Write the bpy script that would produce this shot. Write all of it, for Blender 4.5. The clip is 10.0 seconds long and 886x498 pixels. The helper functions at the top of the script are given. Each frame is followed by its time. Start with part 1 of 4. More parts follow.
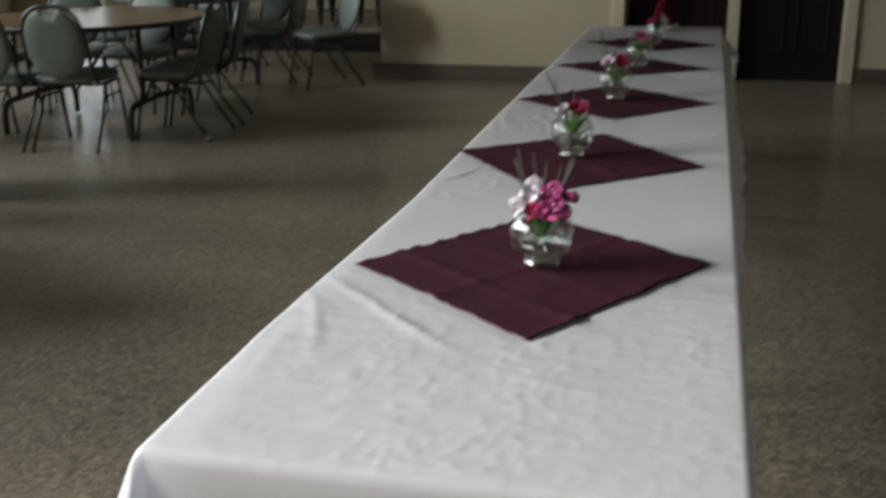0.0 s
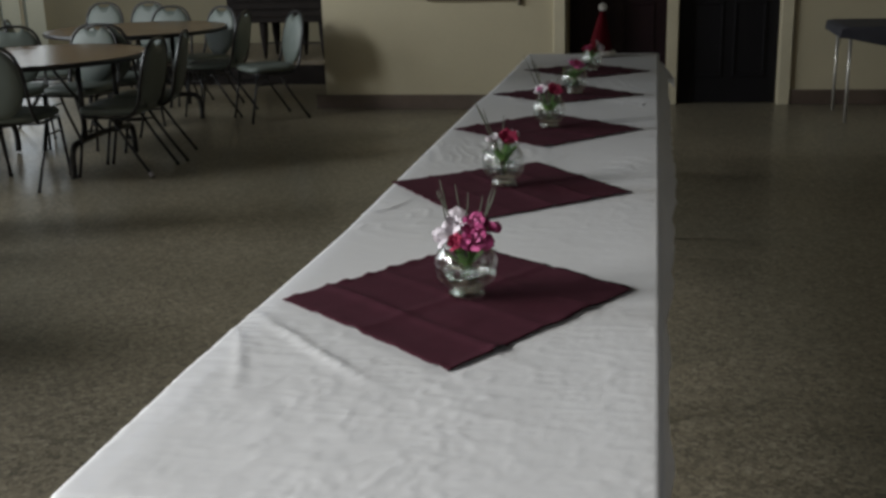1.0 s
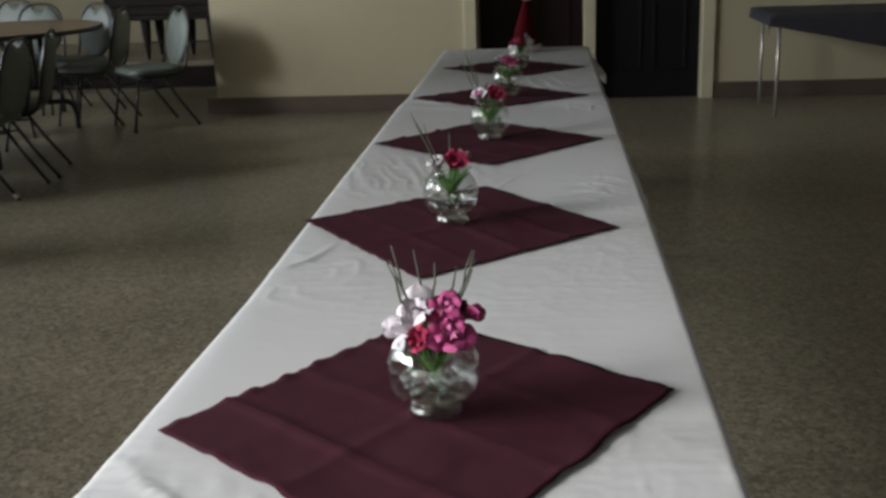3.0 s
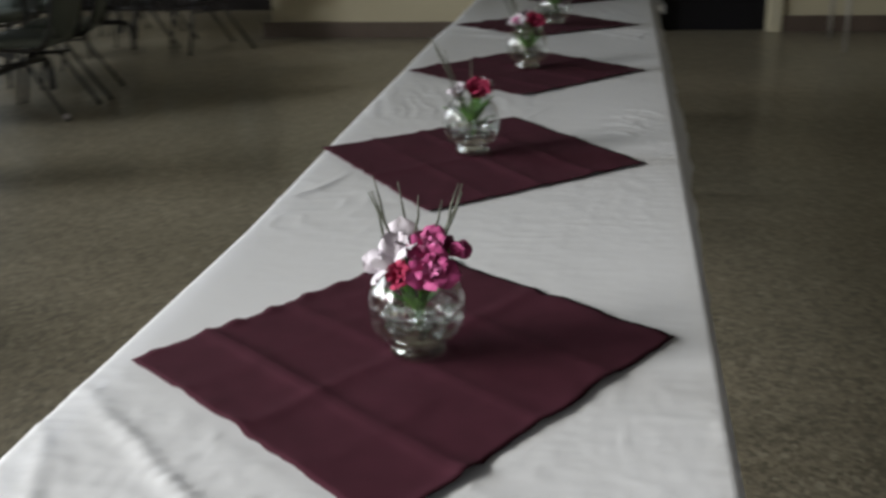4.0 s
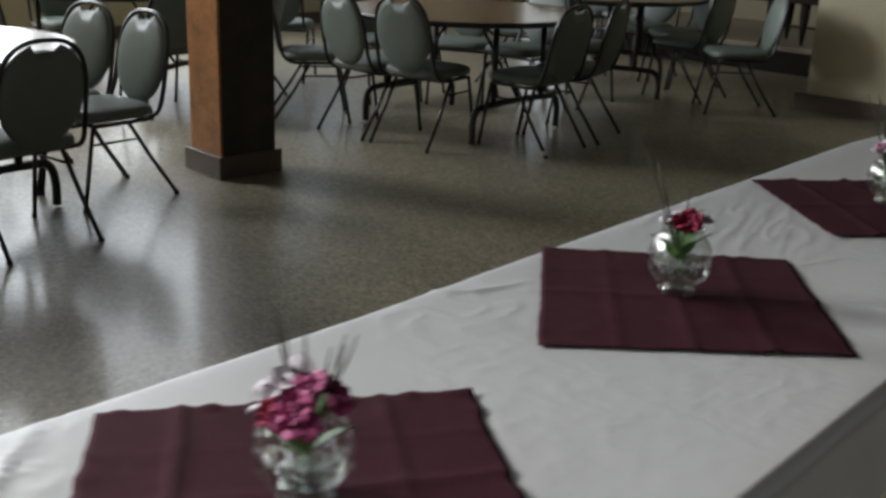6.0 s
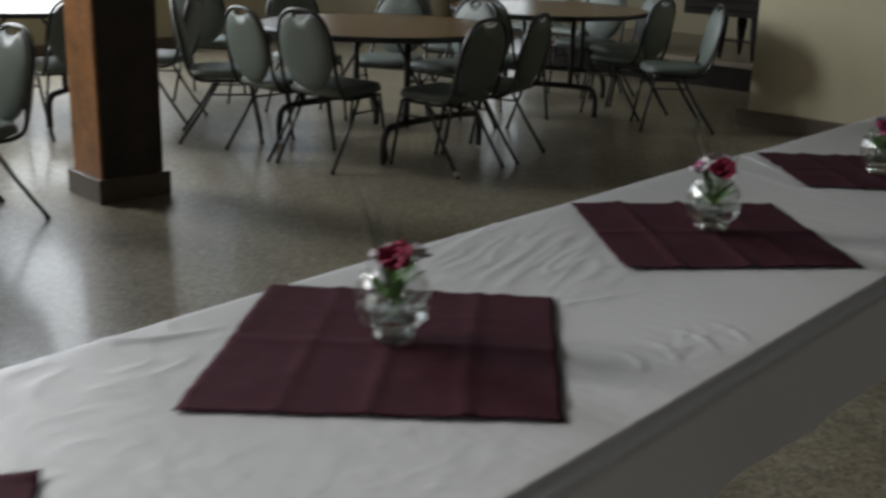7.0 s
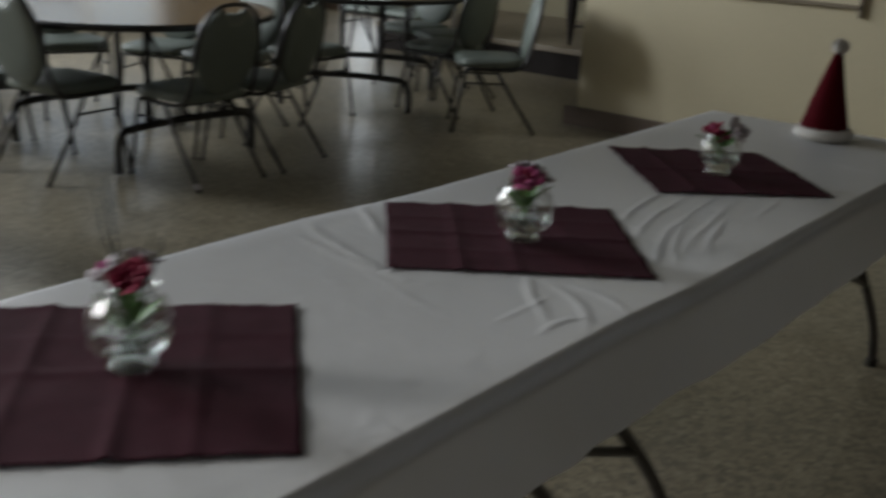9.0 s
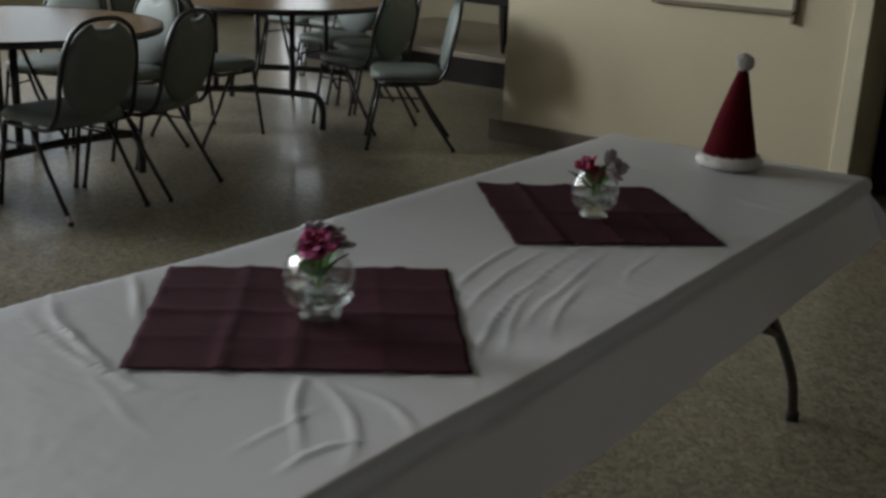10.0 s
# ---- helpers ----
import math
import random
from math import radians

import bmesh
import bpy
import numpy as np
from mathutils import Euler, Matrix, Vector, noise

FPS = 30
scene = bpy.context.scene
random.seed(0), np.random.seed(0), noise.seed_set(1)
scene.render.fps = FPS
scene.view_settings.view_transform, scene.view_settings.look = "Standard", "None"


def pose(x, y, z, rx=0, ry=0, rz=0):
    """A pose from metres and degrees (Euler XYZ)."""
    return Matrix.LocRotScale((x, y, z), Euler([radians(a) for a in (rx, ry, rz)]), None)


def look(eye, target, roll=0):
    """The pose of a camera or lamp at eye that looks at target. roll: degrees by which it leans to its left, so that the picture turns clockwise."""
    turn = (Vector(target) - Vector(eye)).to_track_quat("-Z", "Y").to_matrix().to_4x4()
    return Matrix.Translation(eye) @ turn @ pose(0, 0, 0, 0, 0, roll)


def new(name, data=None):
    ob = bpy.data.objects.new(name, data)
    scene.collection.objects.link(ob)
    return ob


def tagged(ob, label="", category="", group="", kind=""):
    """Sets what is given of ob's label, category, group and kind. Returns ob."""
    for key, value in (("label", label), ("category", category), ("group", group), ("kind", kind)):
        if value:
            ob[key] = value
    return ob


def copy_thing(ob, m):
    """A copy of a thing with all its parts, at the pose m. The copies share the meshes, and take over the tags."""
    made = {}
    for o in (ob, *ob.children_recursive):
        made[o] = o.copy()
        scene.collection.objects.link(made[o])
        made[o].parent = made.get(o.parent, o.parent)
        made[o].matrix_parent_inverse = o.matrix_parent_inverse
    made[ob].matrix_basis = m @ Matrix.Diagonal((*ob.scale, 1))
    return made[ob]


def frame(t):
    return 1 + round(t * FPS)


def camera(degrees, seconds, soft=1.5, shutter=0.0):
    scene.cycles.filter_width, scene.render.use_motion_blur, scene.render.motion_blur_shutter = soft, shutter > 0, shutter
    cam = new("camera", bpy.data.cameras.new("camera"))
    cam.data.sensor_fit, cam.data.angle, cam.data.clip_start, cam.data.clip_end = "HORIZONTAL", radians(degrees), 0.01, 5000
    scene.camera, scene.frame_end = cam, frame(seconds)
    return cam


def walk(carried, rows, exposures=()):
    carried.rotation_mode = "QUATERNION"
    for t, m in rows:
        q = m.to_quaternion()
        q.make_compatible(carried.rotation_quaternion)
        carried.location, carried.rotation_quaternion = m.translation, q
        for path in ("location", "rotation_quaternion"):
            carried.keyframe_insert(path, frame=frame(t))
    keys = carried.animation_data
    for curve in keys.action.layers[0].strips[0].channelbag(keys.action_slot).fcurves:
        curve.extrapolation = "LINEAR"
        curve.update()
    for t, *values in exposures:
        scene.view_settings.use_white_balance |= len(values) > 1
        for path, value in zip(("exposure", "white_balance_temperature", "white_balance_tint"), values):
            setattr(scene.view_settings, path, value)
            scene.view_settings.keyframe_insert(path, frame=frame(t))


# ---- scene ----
cam = camera(44.4, 10.0, soft=3.0, shutter=0.6)
PATH = [
    (0, (0.303, -1.121, 1.448), (-0.144, 0.731, 0.842), -0.6),
    (0.5, (0.343, -1.146, 1.468), (-0.026, 0.745, 0.93), -0.2),
    (1, (0.368, -1.123, 1.461), (-0.004, 0.761, 0.902), -1.6),
    (1.25, (0.367, -1.121, 1.462), (0.042, 0.574, 0.951), -1.6),
    (1.5, (0.314, -0.896, 1.452), (0.002, 0.807, 0.957), -2.4),
    (1.8, (0.252, -0.590, 1.386), (-0.066, 1.115, 0.924), -4.5),
    (2.0, (0.246, -0.515, 1.392), (-0.064, 1.182, 0.880), -4.5),
    (3.3, (0.152, -0.405, 1.396), (0.000, 1.305, 0.882), -1.8),
    (3.5, (0.167, -0.377, 1.396), (-0.001, 1.326, 0.836), -1.8),
    (4.0, (0.255, -0.340, 1.371), (-0.020, 1.326, 0.751), -1.5),
    (4.5, (0.500, -0.615, 1.469), (-0.221, 1.031, 0.851), 0.6),
    (5, (0.628, -0.430, 1.468), (-0.308, 1.110, 0.867), 0.9),
    (6.5, (1.006, 0.44, 1.447), (-0.289, 1.831, 0.822), 2.6),
    (7, (1.071, 0.732, 1.408), (-0.188, 2.171, 0.819), 1.8),
    (7.5, (1.092, 1.061, 1.425), (-0.161, 2.484, 0.787), 0.2),
    (8, (1.156, 1.391, 1.408), (-0.116, 2.794, 0.763), 1.4),
    (8.5, (1.248, 1.678, 1.431), (-0.041, 3.067, 0.793), 1.0),
    (9, (1.174, 2.024, 1.413), (0.013, 3.527, 0.786), 2.9),
    (9.5, (1.127, 2.287, 1.412), (0.068, 3.865, 0.788), 2.3),
    (10, (1.141, 2.571, 1.407), (0.021, 4.109, 0.79), 2.4),
]
EXPO = [(0, 0.09), (0.5, -0.17), (1.1, -0.18), (1.5, -0.26), (2.0, -0.17), (3.4, 0.22), (5.0, 0.18), (6.5, -0.05), (8.5, 0.06), (10, 0.26)]
walk(cam, [(t, look(eye, target, roll)) for t, eye, target, roll in PATH], EXPO)

# ---------- world and light ----------
X0, X1, Y0, Y1, CEIL = -8.5, 10.0, -4.2, 11.6, 4.8
JX, JY = -4.6, 0.4  # walls step in before JY: unseen, added to hold the near lamps
world = bpy.data.worlds.new("world")
scene.world = world
world.use_nodes = True
wn = world.node_tree
sky = wn.nodes.new("ShaderNodeTexSky")
sky.sky_type, sky.sun_disc = "NISHITA", False
sky.sun_elevation, sky.sun_rotation = radians(35), radians(200)
wn.links.new(sky.outputs[0], wn.nodes["Background"].inputs[0])
wn.nodes["Background"].inputs[1].default_value = 0.1


def window_lamp(loc, target, w, h, watts, colour=(0.90, 0.945, 0.98), spread=180):
    d = bpy.data.lights.new("window_light", "AREA")
    d.shape, d.size, d.size_y, d.energy, d.color = "RECTANGLE", w, h, watts, colour
    d.spread = radians(spread)
    ob = new("window_light", d)
    ob.matrix_world = look(loc, target)
    return ob


# openings: (wall, from, to, sill, head, watts)
WINDOWS = [
    ("left", 4.0, 5.1, 0.8, 4.0, 110),
    ("left", 5.3, 7.15, 0.8, 4.1, 110),
    ("left", 7.7, 9.5, 0.8, 3.0, 5),
    # high unseen opening, added to light the left floor and the buffet
    ("left", 1.3, 3.1, 3.0, 4.65, 380),
    # three unseen openings, added to brighten the front of the buffet
    ("near", -2.9, -2.15, 2.2, 3.7, 120),
    ("near", -1.75, -1.0, 2.2, 3.7, 120),
    ("near", -0.65, 0.1, 2.2, 3.7, 120),
    ("rear", -4.0, -1.8, 0.1, 2.2, 8),
    ("far", -7.9, -7.15, 0.1, 2.2, 6),
]
for wall, a, b, s, hd, watts in WINDOWS:
    m, zc = (a + b) / 2, (s + hd) / 2
    if wall == "left":
        window_lamp((X0 + 0.01, m, zc), (0, m, zc), b - a - 0.1, hd - s - 0.1, watts)
    elif wall == "near":
        window_lamp((JX + 0.01, m, zc), (0, m, zc), b - a - 0.1, hd - s - 0.1, watts, (0.95, 0.945, 0.93), spread=104)  # spread narrowed to keep this light off the door wall
    elif wall == "rear":
        window_lamp((m, Y0 + 0.01, zc), (m, 0, zc), b - a - 0.1, hd - s - 0.1, watts)
    else:
        window_lamp((m, Y1 - 0.01, zc), (m, 0, zc), b - a - 0.1, hd - s - 0.1, watts)


# ---------- materials ----------
def material(name, base, rough=0.5, metal=0.0, vary=0.15, scale=6.0, fine=60.0, bump=0.1, spec=0.5, sheen=0.0):
    """Two scales of mottling in colour, one fine relief."""
    m = bpy.data.materials.new(name)
    m.use_nodes = True
    nt = m.node_tree
    b = nt.nodes["Principled BSDF"]
    co = nt.nodes.new("ShaderNodeTexCoord")
    n1, n2 = nt.nodes.new("ShaderNodeTexNoise"), nt.nodes.new("ShaderNodeTexNoise")
    n1.inputs["Scale"].default_value, n2.inputs["Scale"].default_value = scale, fine
    n1.inputs["Detail"].default_value, n2.inputs["Detail"].default_value = 5, 3
    for n in (n1, n2):
        nt.links.new(co.outputs["Object"], n.inputs["Vector"])
    mix = nt.nodes.new("ShaderNodeMath")
    mix.operation = "MULTIPLY_ADD"
    nt.links.new(n1.outputs[0], mix.inputs[0])
    mix.inputs[1].default_value = 0.65
    half = nt.nodes.new("ShaderNodeMath")
    half.operation = "MULTIPLY"
    half.inputs[1].default_value = 0.35
    nt.links.new(n2.outputs[0], half.inputs[0])
    nt.links.new(half.outputs[0], mix.inputs[2])
    ramp = nt.nodes.new("ShaderNodeValToRGB")
    lo, hi = [max(c * (1 - vary), 0) for c in base], [min(c * (1 + vary), 1) for c in base]
    ramp.color_ramp.elements[0].position, ramp.color_ramp.elements[1].position = 0.3, 0.7
    ramp.color_ramp.elements[0].color, ramp.color_ramp.elements[1].color = (*lo, 1), (*hi, 1)
    nt.links.new(mix.outputs[0], ramp.inputs[0])
    nt.links.new(ramp.outputs[0], b.inputs["Base Color"])
    b.inputs["Roughness"].default_value, b.inputs["Metallic"].default_value = rough, metal
    b.inputs["Specular IOR Level"].default_value = spec
    if sheen:
        b.inputs["Sheen Weight"].default_value = sheen
    if bump:
        bp = nt.nodes.new("ShaderNodeBump")
        bp.inputs["Strength"].default_value, bp.inputs["Distance"].default_value = bump, 0.003
        nt.links.new(n2.outputs[0], bp.inputs["Height"])
        nt.links.new(bp.outputs[0], b.inputs["Normal"])
    return m


def terrazzo():
    m = bpy.data.materials.new("terrazzo")
    m.use_nodes = True
    nt = m.node_tree
    b = nt.nodes["Principled BSDF"]
    co = nt.nodes.new("ShaderNodeTexCoord")
    v1, v2 = nt.nodes.new("ShaderNodeTexVoronoi"), nt.nodes.new("ShaderNodeTexVoronoi")
    v1.inputs["Scale"].default_value, v2.inputs["Scale"].default_value = 62, 150
    big = nt.nodes.new("ShaderNodeTexNoise")
    big.inputs["Scale"].default_value, big.inputs["Detail"].default_value = 0.9, 6
    for n in (v1, v2, big):
        nt.links.new(co.outputs["Object"], n.inputs["Vector"])
    sep1, sep2 = nt.nodes.new("ShaderNodeSeparateColor"), nt.nodes.new("ShaderNodeSeparateColor")
    nt.links.new(v1.outputs["Color"], sep1.inputs[0])
    nt.links.new(v2.outputs["Color"], sep2.inputs[0])
    r1, r2 = nt.nodes.new("ShaderNodeValToRGB"), nt.nodes.new("ShaderNodeValToRGB")
    chips = [(0.0, (0.095, 0.085, 0.065)), (0.2, (0.155, 0.137, 0.101)), (0.45, (0.210, 0.187, 0.137)), (0.7, (0.255, 0.228, 0.168)), (0.93, (0.33, 0.302, 0.23))]
    for r, k in ((r1, 1.32), (r2, 1.15)):
        cr = r.color_ramp
        cr.interpolation = "CONSTANT"
        cr.elements[0].color, cr.elements[1].position, cr.elements[1].color = (*[c * k for c in chips[0][1]], 1), chips[1][0], (*[c * k for c in chips[1][1]], 1)
        for p, c in chips[2:]:
            cr.elements.new(p).color = (*[x * k for x in c], 1)
    nt.links.new(sep1.outputs[0], r1.inputs[0])
    nt.links.new(sep2.outputs[1], r2.inputs[0])
    mx = nt.nodes.new("ShaderNodeMix")
    mx.data_type = "RGBA"
    mx.inputs[0].default_value = 0.45
    nt.links.new(r1.outputs[0], mx.inputs[6])
    nt.links.new(r2.outputs[0], mx.inputs[7])
    rb = nt.nodes.new("ShaderNodeValToRGB")
    rb.color_ramp.elements[0].position, rb.color_ramp.elements[1].position = 0.3, 0.72
    rb.color_ramp.elements[0].color, rb.color_ramp.elements[1].color = (0.72, 0.72, 0.7, 1), (1.05, 1.0, 0.95, 1)
    nt.links.new(big.outputs[0], rb.inputs[0])
    mul = nt.nodes.new("ShaderNodeMix")
    mul.data_type, mul.blend_type = "RGBA", "MULTIPLY"
    mul.inputs[0].default_value = 1.0
    nt.links.new(mx.outputs[2], mul.inputs[6])
    nt.links.new(rb.outputs[0], mul.inputs[7])
    nt.links.new(mul.outputs[2], b.inputs["Base Color"])
    rr = nt.nodes.new("ShaderNodeMapRange")
    rr.inputs[3].default_value, rr.inputs[4].default_value = 0.34, 0.50
    nt.links.new(big.outputs[0], rr.inputs[0])
    nt.links.new(rr.outputs[0], b.inputs["Roughness"])
    b.inputs["Coat Weight"].default_value, b.inputs["Coat Roughness"].default_value = 0.25, 0.15  # worn wax
    bp = nt.nodes.new("ShaderNodeBump")
    bp.inputs["Strength"].default_value, bp.inputs["Distance"].default_value = 0.003, 0.001
    nt.links.new(sep2.outputs[0], bp.inputs["Height"])
    nt.links.new(bp.outputs[0], b.inputs["Normal"])
    return m


def glass_mat(name, tint, rough=0.02, ior=1.45, bend=0.3, shine=0.05):
    """Thin clear glass: mostly straight through, a share of refraction, gloss rising at the rims."""
    m = bpy.data.materials.new(name)
    m.use_nodes = True
    nt = m.node_tree
    nt.nodes.remove(nt.nodes["Principled BSDF"])
    clear, refr, gloss = (nt.nodes.new("ShaderNodeBsdf" + k) for k in ("Transparent", "Refraction", "Glossy"))
    for n in (clear, refr, gloss):
        n.inputs["Color"].default_value = (*tint, 1)
    refr.inputs["Roughness"].default_value, refr.inputs["IOR"].default_value = rough, ior
    gloss.inputs["Roughness"].default_value = 0.06
    body, full = nt.nodes.new("ShaderNodeMixShader"), nt.nodes.new("ShaderNodeMixShader")
    lw, steep, fr = nt.nodes.new("ShaderNodeLayerWeight"), nt.nodes.new("ShaderNodeMath"), nt.nodes.new("ShaderNodeMath")
    lw.inputs["Blend"].default_value = 0.5
    steep.operation, fr.operation = "POWER", "MULTIPLY_ADD"
    steep.inputs[1].default_value, fr.inputs[1].default_value, fr.inputs[2].default_value = 3.5, 0.45, shine
    nt.links.new(lw.outputs["Facing"], steep.inputs[0])
    nt.links.new(steep.outputs[0], fr.inputs[0])
    body.inputs[0].default_value = bend
    nt.links.new(clear.outputs[0], body.inputs[1])
    nt.links.new(refr.outputs[0], body.inputs[2])
    nt.links.new(fr.outputs[0], full.inputs[0])
    nt.links.new(body.outputs[0], full.inputs[1])
    nt.links.new(gloss.outputs[0], full.inputs[2])
    nt.links.new(full.outputs[0], nt.nodes["Material Output"].inputs[0])
    return m


FLOOR = terrazzo()
WALL = material("cream_wall_paint", (0.47, 0.42, 0.29), 0.55, vary=0.07, scale=1.4, fine=90, bump=0.12)
# unseen ceiling, kept this dark to reduce bounce into the hall
CEILING = material("low_bounce_ceiling", (0.075, 0.072, 0.066), 0.8, vary=0.05)
BASE = material("grey_brown_baseboard_paint", (0.105, 0.078, 0.062), 0.35, vary=0.2, scale=4)
# far wall: darker and duller than the cream of WALL
OLIVE = material("dull_olive_cream_far_wall", (0.20, 0.175, 0.105), 0.6, vary=0.12, scale=1.4, fine=90, bump=0.12)
FRAME = material("cream_trim_paint", (0.55, 0.50, 0.36), 0.4, vary=0.1, scale=5)
DOOR = material("dark_burgundy_door", (0.014, 0.0045, 0.007), 0.55, vary=0.3, scale=3, spec=0.25)
DOOR2 = material("black_door", (0.006, 0.0055, 0.007), 0.55, vary=0.3, scale=3, spec=0.25)
PILLAR = material("varnished_brown_panel", (0.36, 0.155, 0.055), 0.42, vary=0.45, scale=7, fine=40, bump=0.15)
PILLAR2 = material("near_black_side_panel", (0.030, 0.020, 0.015), 0.5, vary=0.4, scale=7, fine=40, bump=0.15)
def thin_cloth(m, share, tint):
    """Lets a share of the light through, as thin polyester does."""
    nt = m.node_tree
    mix, back = nt.nodes.new("ShaderNodeMixShader"), nt.nodes.new("ShaderNodeBsdfTranslucent")
    back.inputs["Color"].default_value = (*tint, 1)
    mix.inputs[0].default_value = share
    nt.links.new(nt.nodes["Principled BSDF"].outputs[0], mix.inputs[1])
    nt.links.new(back.outputs[0], mix.inputs[2])
    nt.links.new(mix.outputs[0], nt.nodes["Material Output"].inputs[0])
    return m


CLOTH = material("white_tablecloth", (0.78, 0.78, 0.775), 0.38, vary=0.03, scale=5, fine=700, bump=0.12, spec=0.4)
thin_cloth(CLOTH, 0.40, (0.80, 0.83, 0.90))
NAPKIN = material("burgundy_napkin", (0.043, 0.0108, 0.0182), 0.9, vary=0.16, scale=30, fine=900, bump=0.25, spec=0.1)
FABRIC = material("grey_green_vinyl", (0.140, 0.165, 0.150), 0.5, vary=0.1, scale=9, fine=500, bump=0.2)
STEEL = material("black_painted_steel", (0.02, 0.02, 0.022), 0.32, vary=0.25, scale=20, bump=0.03)
GLIDE = material("worn_metal_glide", (0.5, 0.48, 0.44), 0.35, metal=0.6, vary=0.2)
LAMINATE = material("brown_laminate_tabletop", (0.15, 0.098, 0.056), 0.26, vary=0.12, scale=5, fine=80, bump=0.02)
EDGE = material("black_table_edging", (0.018, 0.017, 0.018), 0.4)
PLASTIC = material("grey_folding_table_top", (0.42, 0.42, 0.4), 0.5)
LEGS = material("grey_brown_table_leg", (0.05, 0.045, 0.045), 0.38, vary=0.2, scale=15, bump=0.04)
GLASS = glass_mat("clear_glass", (0.985, 0.995, 0.99), bend=0.07)
GEM = glass_mat("clear_glass_gem", (0.97, 0.985, 0.98), 0.02, 1.35, bend=0.3, shine=0.11)
PINK = material("magenta_silk_petal", (0.42, 0.048, 0.195), 0.65, vary=0.3, scale=22, fine=200, bump=0.1, sheen=0.2)
ROSEPINK = material("pink_silk_petal", (0.50, 0.11, 0.29), 0.65, vary=0.3, scale=25, fine=200, bump=0.1, sheen=0.2)
RED = material("crimson_silk_petal", (0.27, 0.016, 0.058), 0.7, vary=0.35, scale=25, fine=200, bump=0.1, spec=0.3)
WHITE = material("white_silk_petal", (0.52, 0.48, 0.52), 0.7, vary=0.06, scale=25, fine=200, bump=0.1)
LEAF = material("green_silk_leaf", (0.085, 0.21, 0.035), 0.5, vary=0.3, scale=25, fine=150, bump=0.1)
REED = material("dark_dry_reed", (0.06, 0.065, 0.045), 0.7, vary=0.3, scale=30)
FELT = material("red_felt", (0.07, 0.003, 0.007), 0.95, vary=0.15, scale=12, fine=500, bump=0.3, spec=0.1)
FUR = material("white_plush", (0.74, 0.73, 0.71), 0.95, vary=0.05, scale=30, fine=300, bump=0.4, spec=0.1)
# for the unseen east wall: dark so that little light bounces back
EASTWALL = material("dark_tan_low_bounce_wall", (0.055, 0.052, 0.048), 0.6, vary=0.2, scale=2)
# for the unseen wall behind the camera: dark brown to hold down ambient light
SOUTHWALL = material("brown_low_bounce_wall", (0.075, 0.05, 0.033), 0.6, vary=0.2, scale=2)
DARKWOOD = material("near_black_stained_wood", (0.014, 0.011, 0.010), 0.75, vary=0.4, scale=6, spec=0.15)
STAGE = material("stage_boards", (0.17, 0.14, 0.10), 0.45, vary=0.2, scale=4)
DARKCLOTH = material("dark_slate_cloth", (0.03, 0.03, 0.038), 0.8, vary=0.2, scale=10)


# ---------- mesh helpers ----------
def part(name, bm, mat, parent=None, label="", smooth=True, m=None):
    me = bpy.data.meshes.new(name)
    bm.normal_update()
    bm.to_mesh(me)
    bm.free()
    me.materials.append(mat)
    if smooth:
        for p in me.polygons:
            p.use_smooth = True
    ob = new(name, me)
    if parent:
        ob.parent = parent
    if m:
        ob.matrix_basis = m
    if label:
        ob["label"] = label
    return ob


def box(x0, x1, y0, y1, z0, z1, bevel=0.0, bm=None, seg=2):
    bm = bm or bmesh.new()
    r = bmesh.ops.create_cube(bm, size=1, matrix=Matrix.LocRotScale(((x0 + x1) / 2, (y0 + y1) / 2, (z0 + z1) / 2), None, (x1 - x0, y1 - y0, z1 - z0)))
    if bevel:
        es = list({e for v in r["verts"] for e in v.link_edges})
        bmesh.ops.bevel(bm, geom=es, offset=bevel, segments=seg, affect="EDGES", profile=0.5)
    return bm


def smooth_path(pts, n=6):
    """Catmull-Rom through pts."""
    P = [Vector(p) for p in pts]
    P = [2 * P[0] - P[1]] + P + [2 * P[-1] - P[-2]]
    out = []
    for i in range(1, len(P) - 2):
        for k in range(n):
            t = k / n
            a, b, c, d = P[i - 1], P[i], P[i + 1], P[i + 2]
            out.append(0.5 * (2 * b + (c - a) * t + (2 * a - 5 * b + 4 * c - d) * t * t + (3 * b - a - 3 * c + d) * t ** 3))
    out.append(P[-2])
    return out


def tube(pts, r, bm=None, n=8, closed=False):
    """A round bar along pts; r: one radius or one for each point."""
    bm = bm or bmesh.new()
    P = [Vector(p) for p in pts]
    rings, up = [], None
    for i, p in enumerate(P):
        a = P[i - 1] if i or closed else p
        b = P[(i + 1) % len(P)] if i < len(P) - 1 or closed else p
        d = (b - a).normalized()
        if up is None:
            up = d.orthogonal().normalized()
        up = (up - d * up.dot(d)).normalized()
        side = d.cross(up)
        rad = r[i] if isinstance(r, (list, tuple)) else r
        rings.append([bm.verts.new(p + rad * (up * math.cos(2 * math.pi * k / n) + side * math.sin(2 * math.pi * k / n))) for k in range(n)])
    pairs = list(zip(rings, rings[1:])) + ([(rings[-1], rings[0])] if closed else [])
    for A, B in pairs:
        for k in range(n):
            bm.faces.new((A[k], A[(k + 1) % n], B[(k + 1) % n], B[k]))
    if not closed:
        bm.faces.new(rings[0][::-1])
        bm.faces.new(rings[-1])
    return bm


